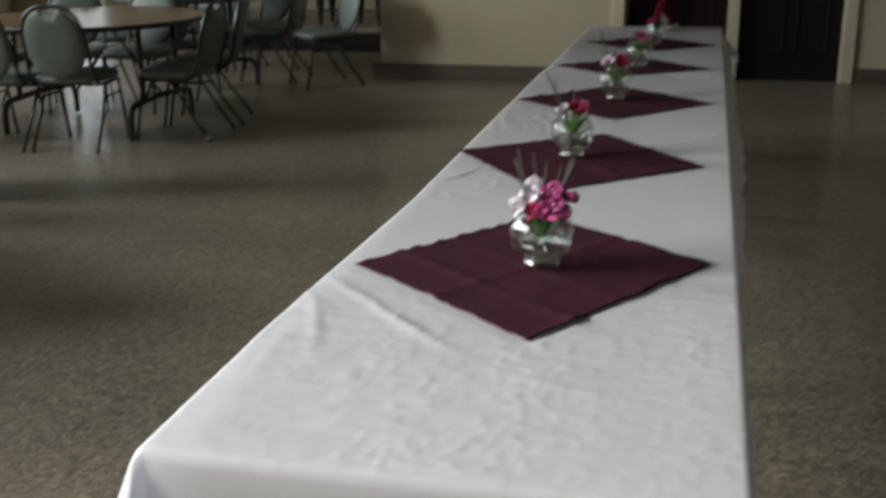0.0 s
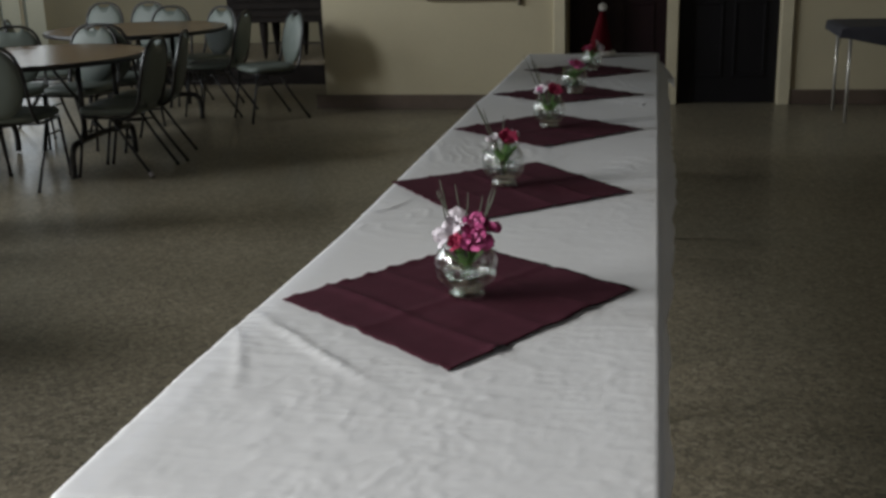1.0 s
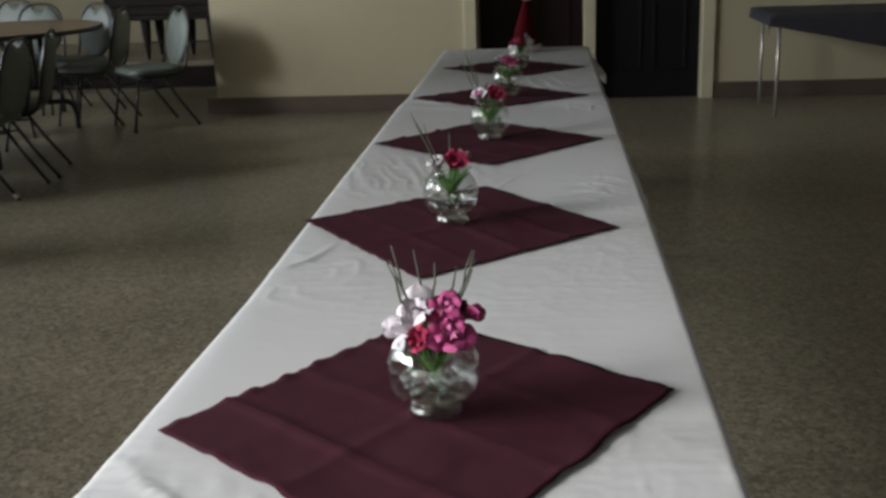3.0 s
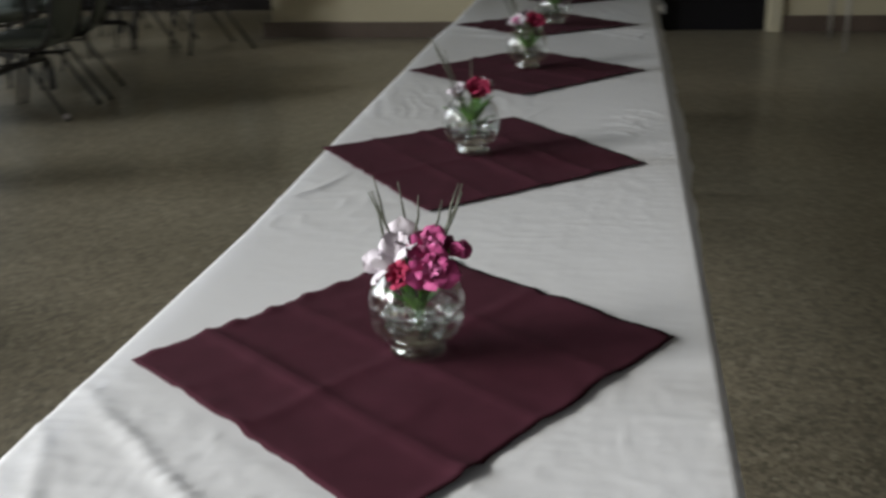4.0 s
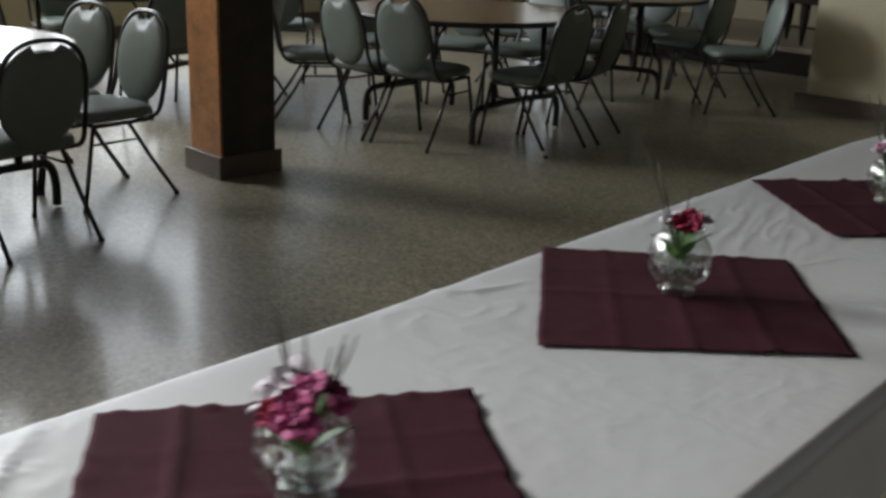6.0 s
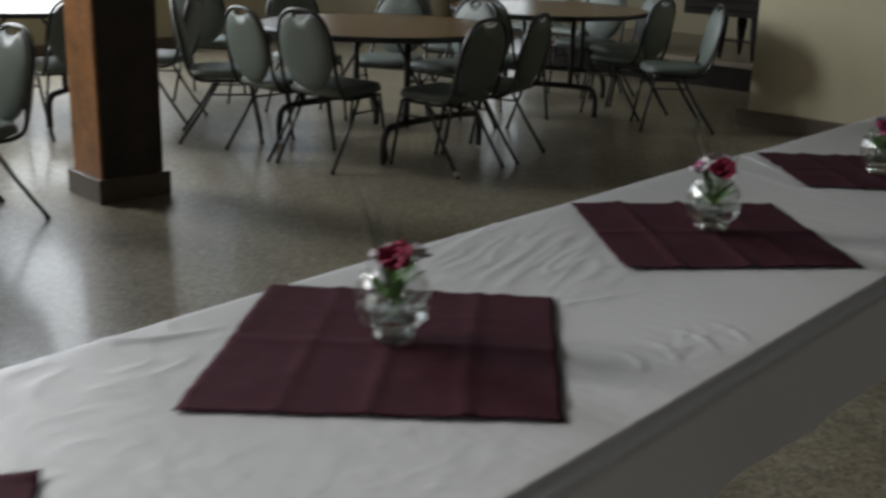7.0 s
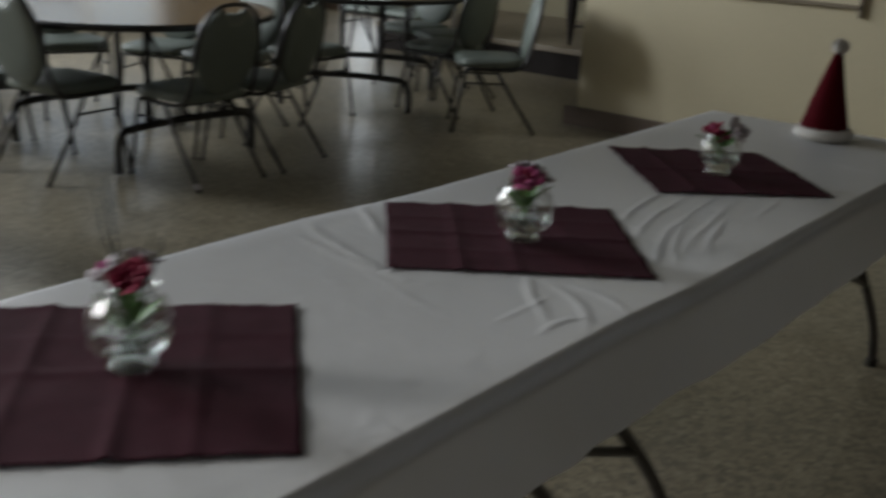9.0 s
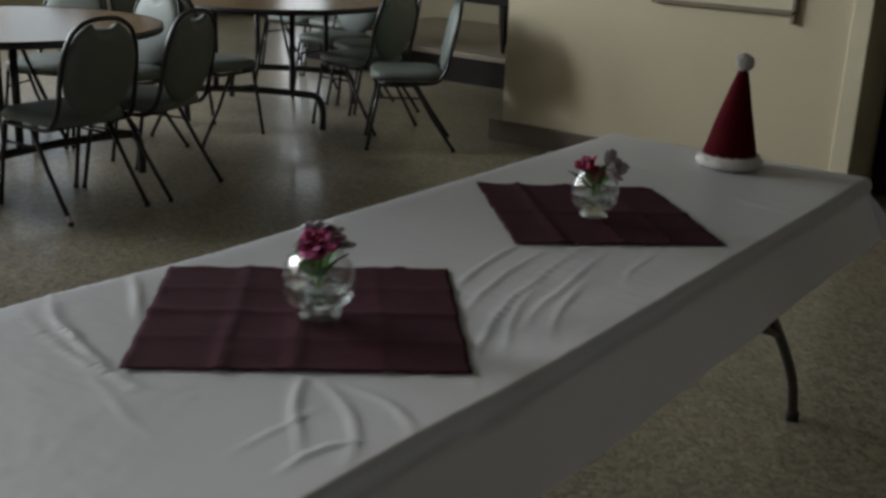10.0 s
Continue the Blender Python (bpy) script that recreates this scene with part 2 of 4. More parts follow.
def lathe(profile, n=32, bm=None):
    bm = bm or bmesh.new()
    rings = []
    for r, z in profile:
        if r < 1e-5:
            rings.append([bm.verts.new((0, 0, z))])
        else:
            rings.append([bm.verts.new((r * math.cos(2 * math.pi * k / n), r * math.sin(2 * math.pi * k / n), z)) for k in range(n)])
    for A, B in zip(rings, rings[1:]):
        for k in range(n):
            q = [A[k % len(A)], A[(k + 1) % len(A)], B[(k + 1) % len(B)], B[k % len(B)]]
            q = list(dict.fromkeys(q))
            if len(q) > 2:
                bm.faces.new(q)
    return bm


def thing(name, label, category, group="", m=None, kind=""):
    ob = tagged(new(name), label, category, group, kind)
    ob.empty_display_size = 0.1
    if m:
        ob.matrix_world = m
    return ob


def value_noise(seed, size=256):
    g = np.random.RandomState(seed).rand(size, size)

    def f(x, y):
        x, y = np.asarray(x, float), np.asarray(y, float)
        i, j = np.floor(x).astype(int), np.floor(y).astype(int)
        u, v = x - i, y - j
        u, v = u * u * u * (u * (6 * u - 15) + 10), v * v * v * (v * (6 * v - 15) + 10)
        i0, i1, j0, j1 = i % size, (i + 1) % size, j % size, (j + 1) % size
        return (g[i0, j0] * (1 - u) + g[i1, j0] * u) * (1 - v) + (g[i0, j1] * (1 - u) + g[i1, j1] * u) * v - 0.5
    return f


# ---------- structure ----------
def wall_with_holes(name, axis, at, thick, a0, a1, z1, holes, mat):
    """A wall slab along one axis, with rectangular openings (a, b, sill, head)."""
    bm = bmesh.new()

    def slab(a, b, s, h):
        if b - a > 1e-4 and h - s > 1e-4:
            if axis == "x":
                box(a, b, at, at + thick, s, h, bm=bm)
            else:
                box(at, at + thick, a, b, s, h, bm=bm)
    cur = a0
    for a, b, s, h in sorted(holes):
        slab(cur, a, 0, z1)
        slab(a, b, 0, s)
        slab(a, b, h, z1)
        cur = b
    slab(cur, a1, 0, z1)
    return tagged(part(name, bm, mat, smooth=False), "cream painted plaster wall of the hall", "wall", kind="structure")


bm = bmesh.new()
bmesh.ops.create_grid(bm, x_segments=1, y_segments=1, size=0.5, matrix=Matrix.LocRotScale(((X0 + X1) / 2, (Y0 + Y1) / 2, 0), None, (X1 - X0 + 0.6, Y1 - Y0 + 0.6, 1)))
tagged(part("floor", bm, FLOOR, smooth=False), "polished brown speckled terrazzo floor", "floor", kind="structure")
tagged(part("ceiling", box(X0 - 0.2, X1 + 0.2, Y0 - 0.2, Y1 + 0.2, CEIL, CEIL + 0.15), CEILING, smooth=False), "plain unseen hall ceiling, dark to cut bounce light", "ceiling", kind="structure")
holes = lambda w: [(a, b, s, h) for k, a, b, s, h, _ in WINDOWS if k == w]
# the jog and step walls are out of view, added for the near openings
wall_with_holes("added_wall_jog", "y", JX - 0.25, 0.25, Y0, JY, CEIL, holes("near"), WALL)
wall_with_holes("added_wall_step", "x", JY - 0.25, 0.25, X0 - 0.25, JX - 0.25, CEIL, [], WALL)
wall_with_holes("wall_west", "y", X0 - 0.25, 0.25, JY, Y1, CEIL, holes("left"), WALL)
wall_with_holes("wall_south", "x", Y0 - 0.25, 0.25, JX - 0.25, X1 + 0.25, CEIL, holes("rear"), SOUTHWALL)["label"] = "unseen brown closing wall, dark to cut bounce light"
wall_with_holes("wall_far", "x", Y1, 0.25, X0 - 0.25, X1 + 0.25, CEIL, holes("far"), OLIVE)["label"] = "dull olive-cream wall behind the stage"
wall_with_holes("wall_east", "y", X1, 0.25, Y0, Y1, CEIL, [], EASTWALL)["label"] = "unseen closing wall, dark to cut bounce light"
WY, DY = 8.06, 8.36  # the wall with the notice board stands forward of the door wall
wall_with_holes("wall_north", "x", WY, 0.3, -2.45, -0.40, CEIL, [], WALL)
wall_with_holes("wall_doors", "x", DY, 0.25, -0.40, X1, CEIL, [(-0.353, 0.470, 0, 2.08), (0.57, 1.387, 0, 2.08)], WALL)
wall_with_holes("wall_return", "y", -2.45, 0.2, WY + 0.3, Y1, CEIL, [], WALL)

for wall, a, b, s, hd, _ in WINDOWS:
    # the near ones and the high left one are added, out of view
    w = thing("window_1", "painted window with clear panes, daylight and a lamp in the opening", "window", kind="structure")
    fb = bmesh.new()
    d0, d1 = {"left": (X0 - 0.17, X0 - 0.1), "near": (JX - 0.17, JX - 0.1), "rear": (Y0 - 0.17, Y0 - 0.1), "far": (Y1 + 0.1, Y1 + 0.17)}[wall]

    def slab(u0, u1, z0, z1, e0, e1, bm):
        if wall in ("left", "near"):
            box(e0, e1, u0, u1, z0, z1, bm=bm)
        else:
            box(u0, u1, e0, e1, z0, z1, bm=bm)
    m = (a + b) / 2
    for u0, u1, z0, z1 in ((a, a + 0.06, s, hd), (b - 0.06, b, s, hd), (a + 0.06, b - 0.06, s, s + 0.06), (a + 0.06, b - 0.06, hd - 0.06, hd), (m - 0.025, m + 0.025, s + 0.06, hd - 0.06)):
        slab(u0, u1, z0, z1, d0, d1, fb)
    part("window_frame", fb, FRAME, w, smooth=False)
    for u0, u1 in ((a + 0.06, m - 0.025), (m + 0.025, b - 0.06)):
        pb = bmesh.new()
        slab(u0, u1, s + 0.06, hd - 0.06, (d0 + d1) / 2 - 0.003, (d0 + d1) / 2 + 0.003, pb)
        pane = part("pane", pb, GLASS, w, smooth=False)
        pane.visible_shadow = False

# skirting along the visible wall, in runs between the door frames
for a, b, y in ((-2.538, -0.458, WY), (1.495, X1, DY)):
    tagged(part("baseboard", box(a, b, y - 0.02, y - 0.001, 0.001, 0.125, 0.004), BASE, smooth=False), "dark grey-brown painted skirting", "baseboard", kind="structure")
tagged(part("baseboard", box(X0, -2.55, Y1 - 0.02, Y1 - 0.001, 0.001, 0.125, 0.004), BASE, smooth=False), "dark grey-brown painted skirting", "baseboard", kind="structure")
tagged(part("baseboard", box(X0 + 0.001, X0 + 0.02, JY, Y1 - 0.03, 0.001, 0.125, 0.004), BASE, smooth=False), "dark grey-brown painted skirting", "baseboard", kind="structure")

# door frames, and the two dark doors set back in them
for x0, x1, y in ((-0.455, -0.358, WY), (0.475, 0.565, DY), (1.392, 1.492, DY)):
    tagged(part("trim", box(x0, x1, y - 0.03, DY + 0.2, 0, 2.16, 0.006), FRAME, smooth=False), "cream painted door jamb", "door frame", kind="structure")
for x0, x1 in ((-0.358, 0.475), (0.565, 1.392)):
    tagged(part("trim", box(x0, x1, DY - 0.028, DY + 0.2, 2.08, 2.16, 0.006), FRAME, smooth=False), "cream painted door head", "door frame", kind="structure")


def door(x0, x1, mat, label, knob_x):
    d = thing("door_1", label, "door", kind="structure")
    part("door_leaf", box(x0, x1, DY + 0.08, DY + 0.125, 0.001, 2.075, 0.003), mat, d, smooth=False)
    w = x1 - x0
    for z0, z1 in ((0.22, 0.85), (1.05, 1.9)):
        for u in (0.12, 0.55):
            fr = bmesh.new()
            u0, u1 = x0 + u * w, x0 + (u + 0.33) * w
            for q in ((u0, u1, z0, z0 + 0.025), (u0, u1, z1 - 0.025, z1), (u0, u0 + 0.025, z0 + 0.025, z1 - 0.025), (u1 - 0.025, u1, z0 + 0.025, z1 - 0.025)):
                box(q[0], q[1], DY + 0.07, DY + 0.08, q[2], q[3], 0.003, bm=fr, seg=1)
            part("panel_moulding", fr, mat, d, smooth=False)
    prof = [(0.0, 0.0), (0.026, 0.0), (0.028, 0.005), (0.011, 0.01), (0.011, 0.03), (0.024, 0.04), (0.028, 0.055), (0.022, 0.068), (0.0, 0.072)]
    part("door_knob", lathe(prof, 16), GLIDE, d, "worn metal knob", m=pose(knob_x, DY + 0.079, 0.98, 90))


door(-0.350, 0.467, DOOR, "closed dark burgundy panelled door in the cream wall", 0.40)
door(0.573, 1.384, DOOR2, "closed near-black panelled door beside the burgundy one", 0.65)

# notice board on the wall
nb = thing("notice_board", "empty cream notice board with thin wooden frame hung on the wall", "notice board")
part("board", box(-1.50, -0.75, WY - 0.018, WY - 0.002, 0.935, 1.60, 0.002), FRAME, nb, smooth=False)
for q in ((-1.52, -0.73, 0.912, 0.936), (-1.52, -0.73, 1.60, 1.625), (-1.52, -1.497, 0.936, 1.60), (-0.753, -0.73, 0.87, 1.60)):
    part("frame_bar", box(q[0], q[1], WY - 0.03, WY - 0.003, q[2], q[3], 0.004), STAGE, nb, smooth=False)

# pillar
pl = thing("pillar", "square brown varnished pillar with dark painted base", "pillar", kind="structure", m=pose(-3.722, 3.690, 0, 0, 0, -5) @ pose(3.75, -3.735, 0))
part("shaft", box(-3.90, -3.60, 3.565, 3.905, 0.11, CEIL, 0.008), PILLAR, pl, smooth=False)
# thin near-black panels over the two sides that face along x
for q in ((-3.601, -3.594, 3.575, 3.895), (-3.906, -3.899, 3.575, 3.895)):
    part("side_panel", box(*q, 0.12, CEIL - 0.002, 0.002), PILLAR2, pl, "near-black side panel", smooth=False)
part("plinth", box(-3.925, -3.575, 3.54, 3.93, 0.0, 0.12, 0.006), BASE, pl, "dark grey-brown painted plinth", smooth=False)

# low stage at the far end with a dark cabinet on tapered legs
st = thing("stage_platform", "low dark-fronted stage with worn pale boards", "stage", kind="structure")
part("stage_front", box(-5.6, -2.53, 9.62, 9.66, 0, 0.22, 0.004), DARKWOOD, st, smooth=False)
for k in range(12):
    part("plank", box(-5.6, -2.53, 9.60 + k * 0.162, 9.60 + k * 0.162 + 0.158, 0.2, 0.245, 0.004), STAGE, st, smooth=False)
cb = thing("cabinet", "near-black wooden cabinet with louvred front on tapered legs", "cabinet")
part("body", box(-3.98, -2.62, 9.72, 10.25, 0.62, 1.75, 0.01), DARKWOOD, cb, smooth=False)
for k in range(13):
    part("slat", box(-3.92, -2.68, 9.695, 9.72, 0.68 + k * 0.08, 0.735 + k * 0.08, 0.004), DARKWOOD, cb, smooth=False)
for x in (-3.62, -3.30, -2.98):
    for y in (9.8, 10.18):
        part("leg", tube([(x, y, 0.245), (x, y, 0.36), (x, y, 0.5), (x, y, 0.64)], [0.014, 0.03, 0.045, 0.05]), DARKWOOD, cb)
part("stretcher", box(-3.62, -2.98, 9.79, 9.81, 0.40, 0.415), DARKWOOD, cb, smooth=False)


# ---------- the long buffet: three folding tables under one cloth ----------
XL, XR, TY0, TY1, TOP = -0.370, 0.388, 0.06, 5.50, 0.755


def top_height(y):
    """The third table stands a little lower than the other two."""
    t = np.clip((np.asarray(y, float) - 3.45) / 0.5, 0, 1)
    return TOP - 0.013 * t * t * (3 - 2 * t)


LEGROWS = [(0, 0.45, 0.12), (0, 1.30, 1.72), (1, 2.25, 1.92), (1, 3.21, 3.73), (2, 3.48, 4.06), (2, 4.85, 5.50)]


def folding_table(y0, y1, legs, low):
    t = thing("folding_table", "folding banquet table on bent steel legs under white cloth", "table", "buffet tables in a row")
    part("tabletop", box(-0.375, 0.375, y0 + 0.006, y1 - 0.006, 0.705 - low, 0.742 - low, 0.012), PLASTIC, t, smooth=False)
    for top, foot in legs:
        s = 1 if foot > top else -1
        for x in (-0.29, 0.29):
            y = lambda k: top + (foot - top) * k
            part("leg", tube(smooth_path([(x, top, 0.70 - low), (x, y(0.4), 0.48), (x, y(0.72), 0.29), (x, y(0.92), 0.14), (x, foot, 0.012)], 5), 0.0145, n=10), LEGS, t)
            part("rubber_foot", lathe([(0.0, 0), (0.019, 0), (0.019, 0.022), (0.0155, 0.03)], 12), EDGE, t, m=pose(x, foot, 0))
            part("brace", tube([(x, y(0.62), 0.345), (x, y(0.62) - s * 0.42, 0.52), (x, y(0.62) - s * 0.62, 0.70 - low)], 0.011), LEGS, t)
        part("crossbar", tube([(-0.29, y(0.45), 0.455), (0.29, y(0.45), 0.455)], 0.011), LEGS, t)
    return t


for k in range(3):
    folding_table(TY0 + 0.004 + k * 1.813, TY0 + (k + 1) * 1.813 - 0.004, [(a, b) for q, a, b in LEGROWS if q == k], 0.013 if k == 2 else 0)

# corners of the napkins: left, near, right, far
NAPKINS = [
    ((-0.358, 0.858), (0.046, 0.530), (0.342, 1.000), (-0.040, 1.290)),
    ((-0.384, 1.925), (-0.074, 1.498), (0.322, 1.850), (0.012, 2.246)),
    ((-0.360, 2.825), (0.013, 2.485), (0.338, 2.851), (-0.021, 3.189)),
    ((-0.355, 3.785), (-0.040, 3.432), (0.331, 3.771), (0.018, 4.131)),
    ((-0.315, 4.695), (0.026, 4.350), (0.352, 4.650), (0.024, 4.965)),
]
# folds of the cloth: start, bend, end, width, height
FRONT_FOLDS = [
    ((-0.38, 0.80), (-0.22, 0.62), (-0.04, 0.44), 0.012, 0.0050),
    ((-0.40, 0.74), (-0.31, 0.60), (-0.27, 0.40), 0.010, 0.0032),
    ((-0.02, 0.42), (0.10, 0.36), (0.25, 0.33), 0.012, 0.0012),
    ((-0.39, 1.55), (-0.30, 1.62), (-0.28, 1.75), 0.010, 0.004),
    ((-0.30, 2.20), (-0.12, 2.36), (0.02, 2.55), 0.0065, 0.0022),
    ((-0.02, 2.10), (0.06, 2.24), (0.10, 2.40), 0.0055, 0.0024),
    ((0.20, 2.10), (0.26, 2.15), (0.30, 2.08), 0.0055, 0.003),
    ((0.22, 2.18), (0.28, 2.22), (0.33, 2.14), 0.0055, 0.003),
    ((0.24, 2.26), (0.29, 2.29), (0.35, 2.22), 0.0055, 0.003),
    ((0.28, 2.34), (0.33, 2.36), (0.37, 2.28), 0.0055, 0.003),
]
FOURTH_NAPKIN_FOLDS = [
    ((-0.37, 3.55), (-0.16, 3.43), (0.02, 3.41), 0.0080, 0.0066),
    ((-0.33, 3.48), (-0.06, 3.37), (0.10, 3.44), 0.0070, 0.0042),
    ((-0.38, 3.72), (-0.26, 3.64), (-0.16, 3.56), 0.0080, 0.0060),
    ((-0.34, 3.76), (-0.28, 3.70), (-0.22, 3.64), 0.0060, 0.0044),
    ((-0.12, 3.42), (0.02, 3.37), (0.18, 3.33), 0.0060, 0.0024),
    ((0.155, 3.60), (0.20, 3.52), (0.32, 3.42), 0.0070, 0.0046),
    ((0.17, 3.60), (0.32, 3.57), (0.375, 3.44), 0.0070, 0.0042),
    ((0.19, 3.60), (0.30, 3.64), (0.39, 3.56), 0.0060, 0.0046),
    ((0.245, 3.54), (0.25, 3.46), (0.245, 3.38), 0.0050, 0.0022),
    ((0.33, 3.38), (0.31, 3.46), (0.36, 3.50), 0.0060, 0.0036),
]
FIFTH_NAPKIN_FOLDS = [
    ((0.11, 4.00), (0.03, 4.22), (0.02, 4.44), 0.0060, 0.0052),
    ((0.18, 3.94), (0.11, 4.14), (0.085, 4.38), 0.0058, 0.0050),
    ((0.35, 3.74), (0.19, 3.94), (0.14, 4.40), 0.0066, 0.0062),
    ((0.31, 3.88), (0.23, 4.02), (0.19, 4.18), 0.0055, 0.0036),
    ((0.28, 3.99), (0.22, 4.20), (0.19, 4.43), 0.0058, 0.0044),
    ((0.33, 3.98), (0.27, 4.14), (0.24, 4.26), 0.0052, 0.0036),
    ((0.30, 4.30), (0.27, 4.40), (0.26, 4.52), 0.0050, 0.0024),
    ((0.20, 5.05), (0.28, 5.00), (0.38, 5.02), 0.012, 0.004),
    ((-0.30, 5.10), (-0.15, 5.16), (0.0, 5.12), 0.014, 0.003),
]
nz1, nz2, nz3, nz4 = (value_noise(s) for s in (3, 5, 8, 13))


def fold_height(x, y):
    h = np.zeros_like(x)
    x, y = x + 0.012 * nz1(x * 11, y * 11 + 5), y + 0.012 * nz2(x * 11 + 8, y * 11)
    for a, b, c, w, k in FRONT_FOLDS + FOURTH_NAPKIN_FOLDS + FIFTH_NAPKIN_FOLDS:
        near = np.full_like(x, 9.0)
        fade = np.zeros_like(x)
        for i in range(25):
            t = i / 24
            px = (1 - t) ** 2 * a[0] + 2 * t * (1 - t) * b[0] + t * t * c[0]
            py = (1 - t) ** 2 * a[1] + 2 * t * (1 - t) * b[1] + t * t * c[1]
            d = np.hypot(x - px, y - py)
            fade = np.where(d < near, math.sin(math.pi * min(max(t, 0.04), 0.96)) ** 0.6, fade)
            near = np.minimum(near, d)
        h += k * fade * np.exp(-(near / w) ** 2)
    return h


def under_napkin(x, y, grow=0.02):
    """1 beneath a napkin, falling to 0 a little outside it."""
    out = np.zeros_like(x)
    for q in NAPKINS:
        d = np.full_like(x, 9.0)
        for (ax, ay), (bx, by) in zip(q, q[1:] + q[:1]):
            L = math.hypot(bx - ax, by - ay)
            d = np.minimum(d, ((bx - ax) * (y - ay) - (by - ay) * (x - ax)) / L)
        out = np.maximum(out, np.clip(1 + d / grow, 0, 1))
    return out


def cloth_height(x, y):
    """Wrinkles of the cloth above the table top."""
    x, y = np.asarray(x, float), np.asarray(y, float)
    wx, wy = x + 0.03 * nz1(x * 9, y * 9), y + 0.03 * nz2(x * 9, y * 9)
    ripple = 1 - np.abs(2 * nz1(wx * 8 + 31, wy * 30))
    small = 1 - np.abs(2 * nz2(wx * 20, wy * 52 + 7))
    crumple = 1 - np.abs(2 * nz3(wx * 46 + 3, wy * 50))
    amount = 0.35 + 0.65 * np.clip(2.6 * nz4(x * 3.2, y * 1.7 + 2) + 0.4, 0, 1)
    amount = np.where(y < 0.9, np.maximum(amount, 0.55), amount)
    amount = np.where(y < 0.9, amount, 0.5 * amount)
    h = amount * (0.0014 * ripple ** 4 + 0.0013 * small ** 5 + 0.0010 * crumple ** 4) + 0.003 * nz3(x * 3, y * 2)
    h += 0.0020 * np.exp(-((x - 0.30) / 0.07) ** 2 - ((y - 2.22) / 0.14) ** 2) * crumple ** 2
    # drawn lengthwise beside the third napkin, crumpled beyond the first
    pull = np.exp(-((y - 2.42) / 0.24) ** 4) * np.clip((0.10 - x) / 0.16, 0, 1)
    h += pull * 0.0021 * (1 - np.abs(2 * nz2(wx * 42 + wy * 12, wy * 7 + 17))) ** 3
    mess = np.exp(-((y - 1.55) / 0.20) ** 4) * np.clip((-0.08 - x) / 0.12, 0, 1)
    h += mess * 0.0020 * (1 - np.abs(2 * nz1(wx * 22 + 5, wy * 27))) ** 3
    return (h + fold_height(x, y)) * (1 - 0.93 * under_napkin(x, y))


HANG = 0.160
us = np.concatenate([np.linspace(XL - HANG, XL, 16)[:-1], np.linspace(XL, XR, 130), np.linspace(XR, XR + HANG, 16)[1:]])
vs = np.concatenate([np.linspace(TY0 - HANG, TY0, 14)[:-1], np.linspace(TY0, TY1, 900), np.linspace(TY1, TY1 + HANG, 14)[1:]])
U, V = np.meshgrid(us, vs)
CX, CY = np.clip(U, XL, XR), np.clip(V, TY0, TY1)
dU, dV = U - CX, V - CY
D = np.hypot(dU, dV)
ox, oy = np.where(D > 0, dU / np.maximum(D, 1e-9), 0), np.where(D > 0, dV / np.maximum(D, 1e-9), 0)
R = 0.011
arc = np.minimum(D / R, math.pi / 2)
out = R * np.sin(arc) + np.maximum(D - R * math.pi / 2, 0) * np.where(ox < 0, 0.16, 0.0)
out = out + np.where(ox > 0, (0.16 + 0.34 * np.clip((CY - 1.2) / 1.2, 0, 1)) * np.maximum(D - 0.052, 0) - 0.010 * np.exp(-((D - 0.048) / 0.016) ** 2), 0)  # flares out below the table edge
drop = R * (1 - np.cos(arc)) + np.maximum(D - R * math.pi / 2, 0)
corner = np.minimum(np.abs(dU), np.abs(dV)) > 1e-6
wave = (nz1(CY * 5.5 + 9, CX * 4) + 0.6 * nz2(CY * 13, CX * 9 + 4)) * np.clip(D / HANG, 0, 1) ** 1.4
out = out + 0.016 * wave + np.where(corner, 0.25 * D, 0)
CZ = top_height(CY) + cloth_height(CX, CY) * np.clip(1 - D / 0.05, 0.0, 1) - drop + 0.006 * nz3(CY * 4 + 2, CX * 4) * np.clip(D / HANG, 0, 1)
shift = 0.030 * np.clip((1.4 - CY) / 0.9, 0, 1) * np.clip(-CX / 0.37, 0, 1)  # the first table stands a little further out
VX, VY = CX + ox * out - shift, CY + oy * out
bm = bmesh.new()
nv, nu = U.shape
verts = [bm.verts.new((VX[i, j], VY[i, j], CZ[i, j])) for i in range(nv) for j in range(nu)]
for i in range(nv - 1):
    for j in range(nu - 1):
        bm.faces.new((verts[i * nu + j], verts[i * nu + j + 1], verts[(i + 1) * nu + j + 1], verts[(i + 1) * nu + j]))
tagged(part("tablecloth", bm, CLOTH), "long white wrinkled tablecloth hanging over the buffet tables", "tablecloth")


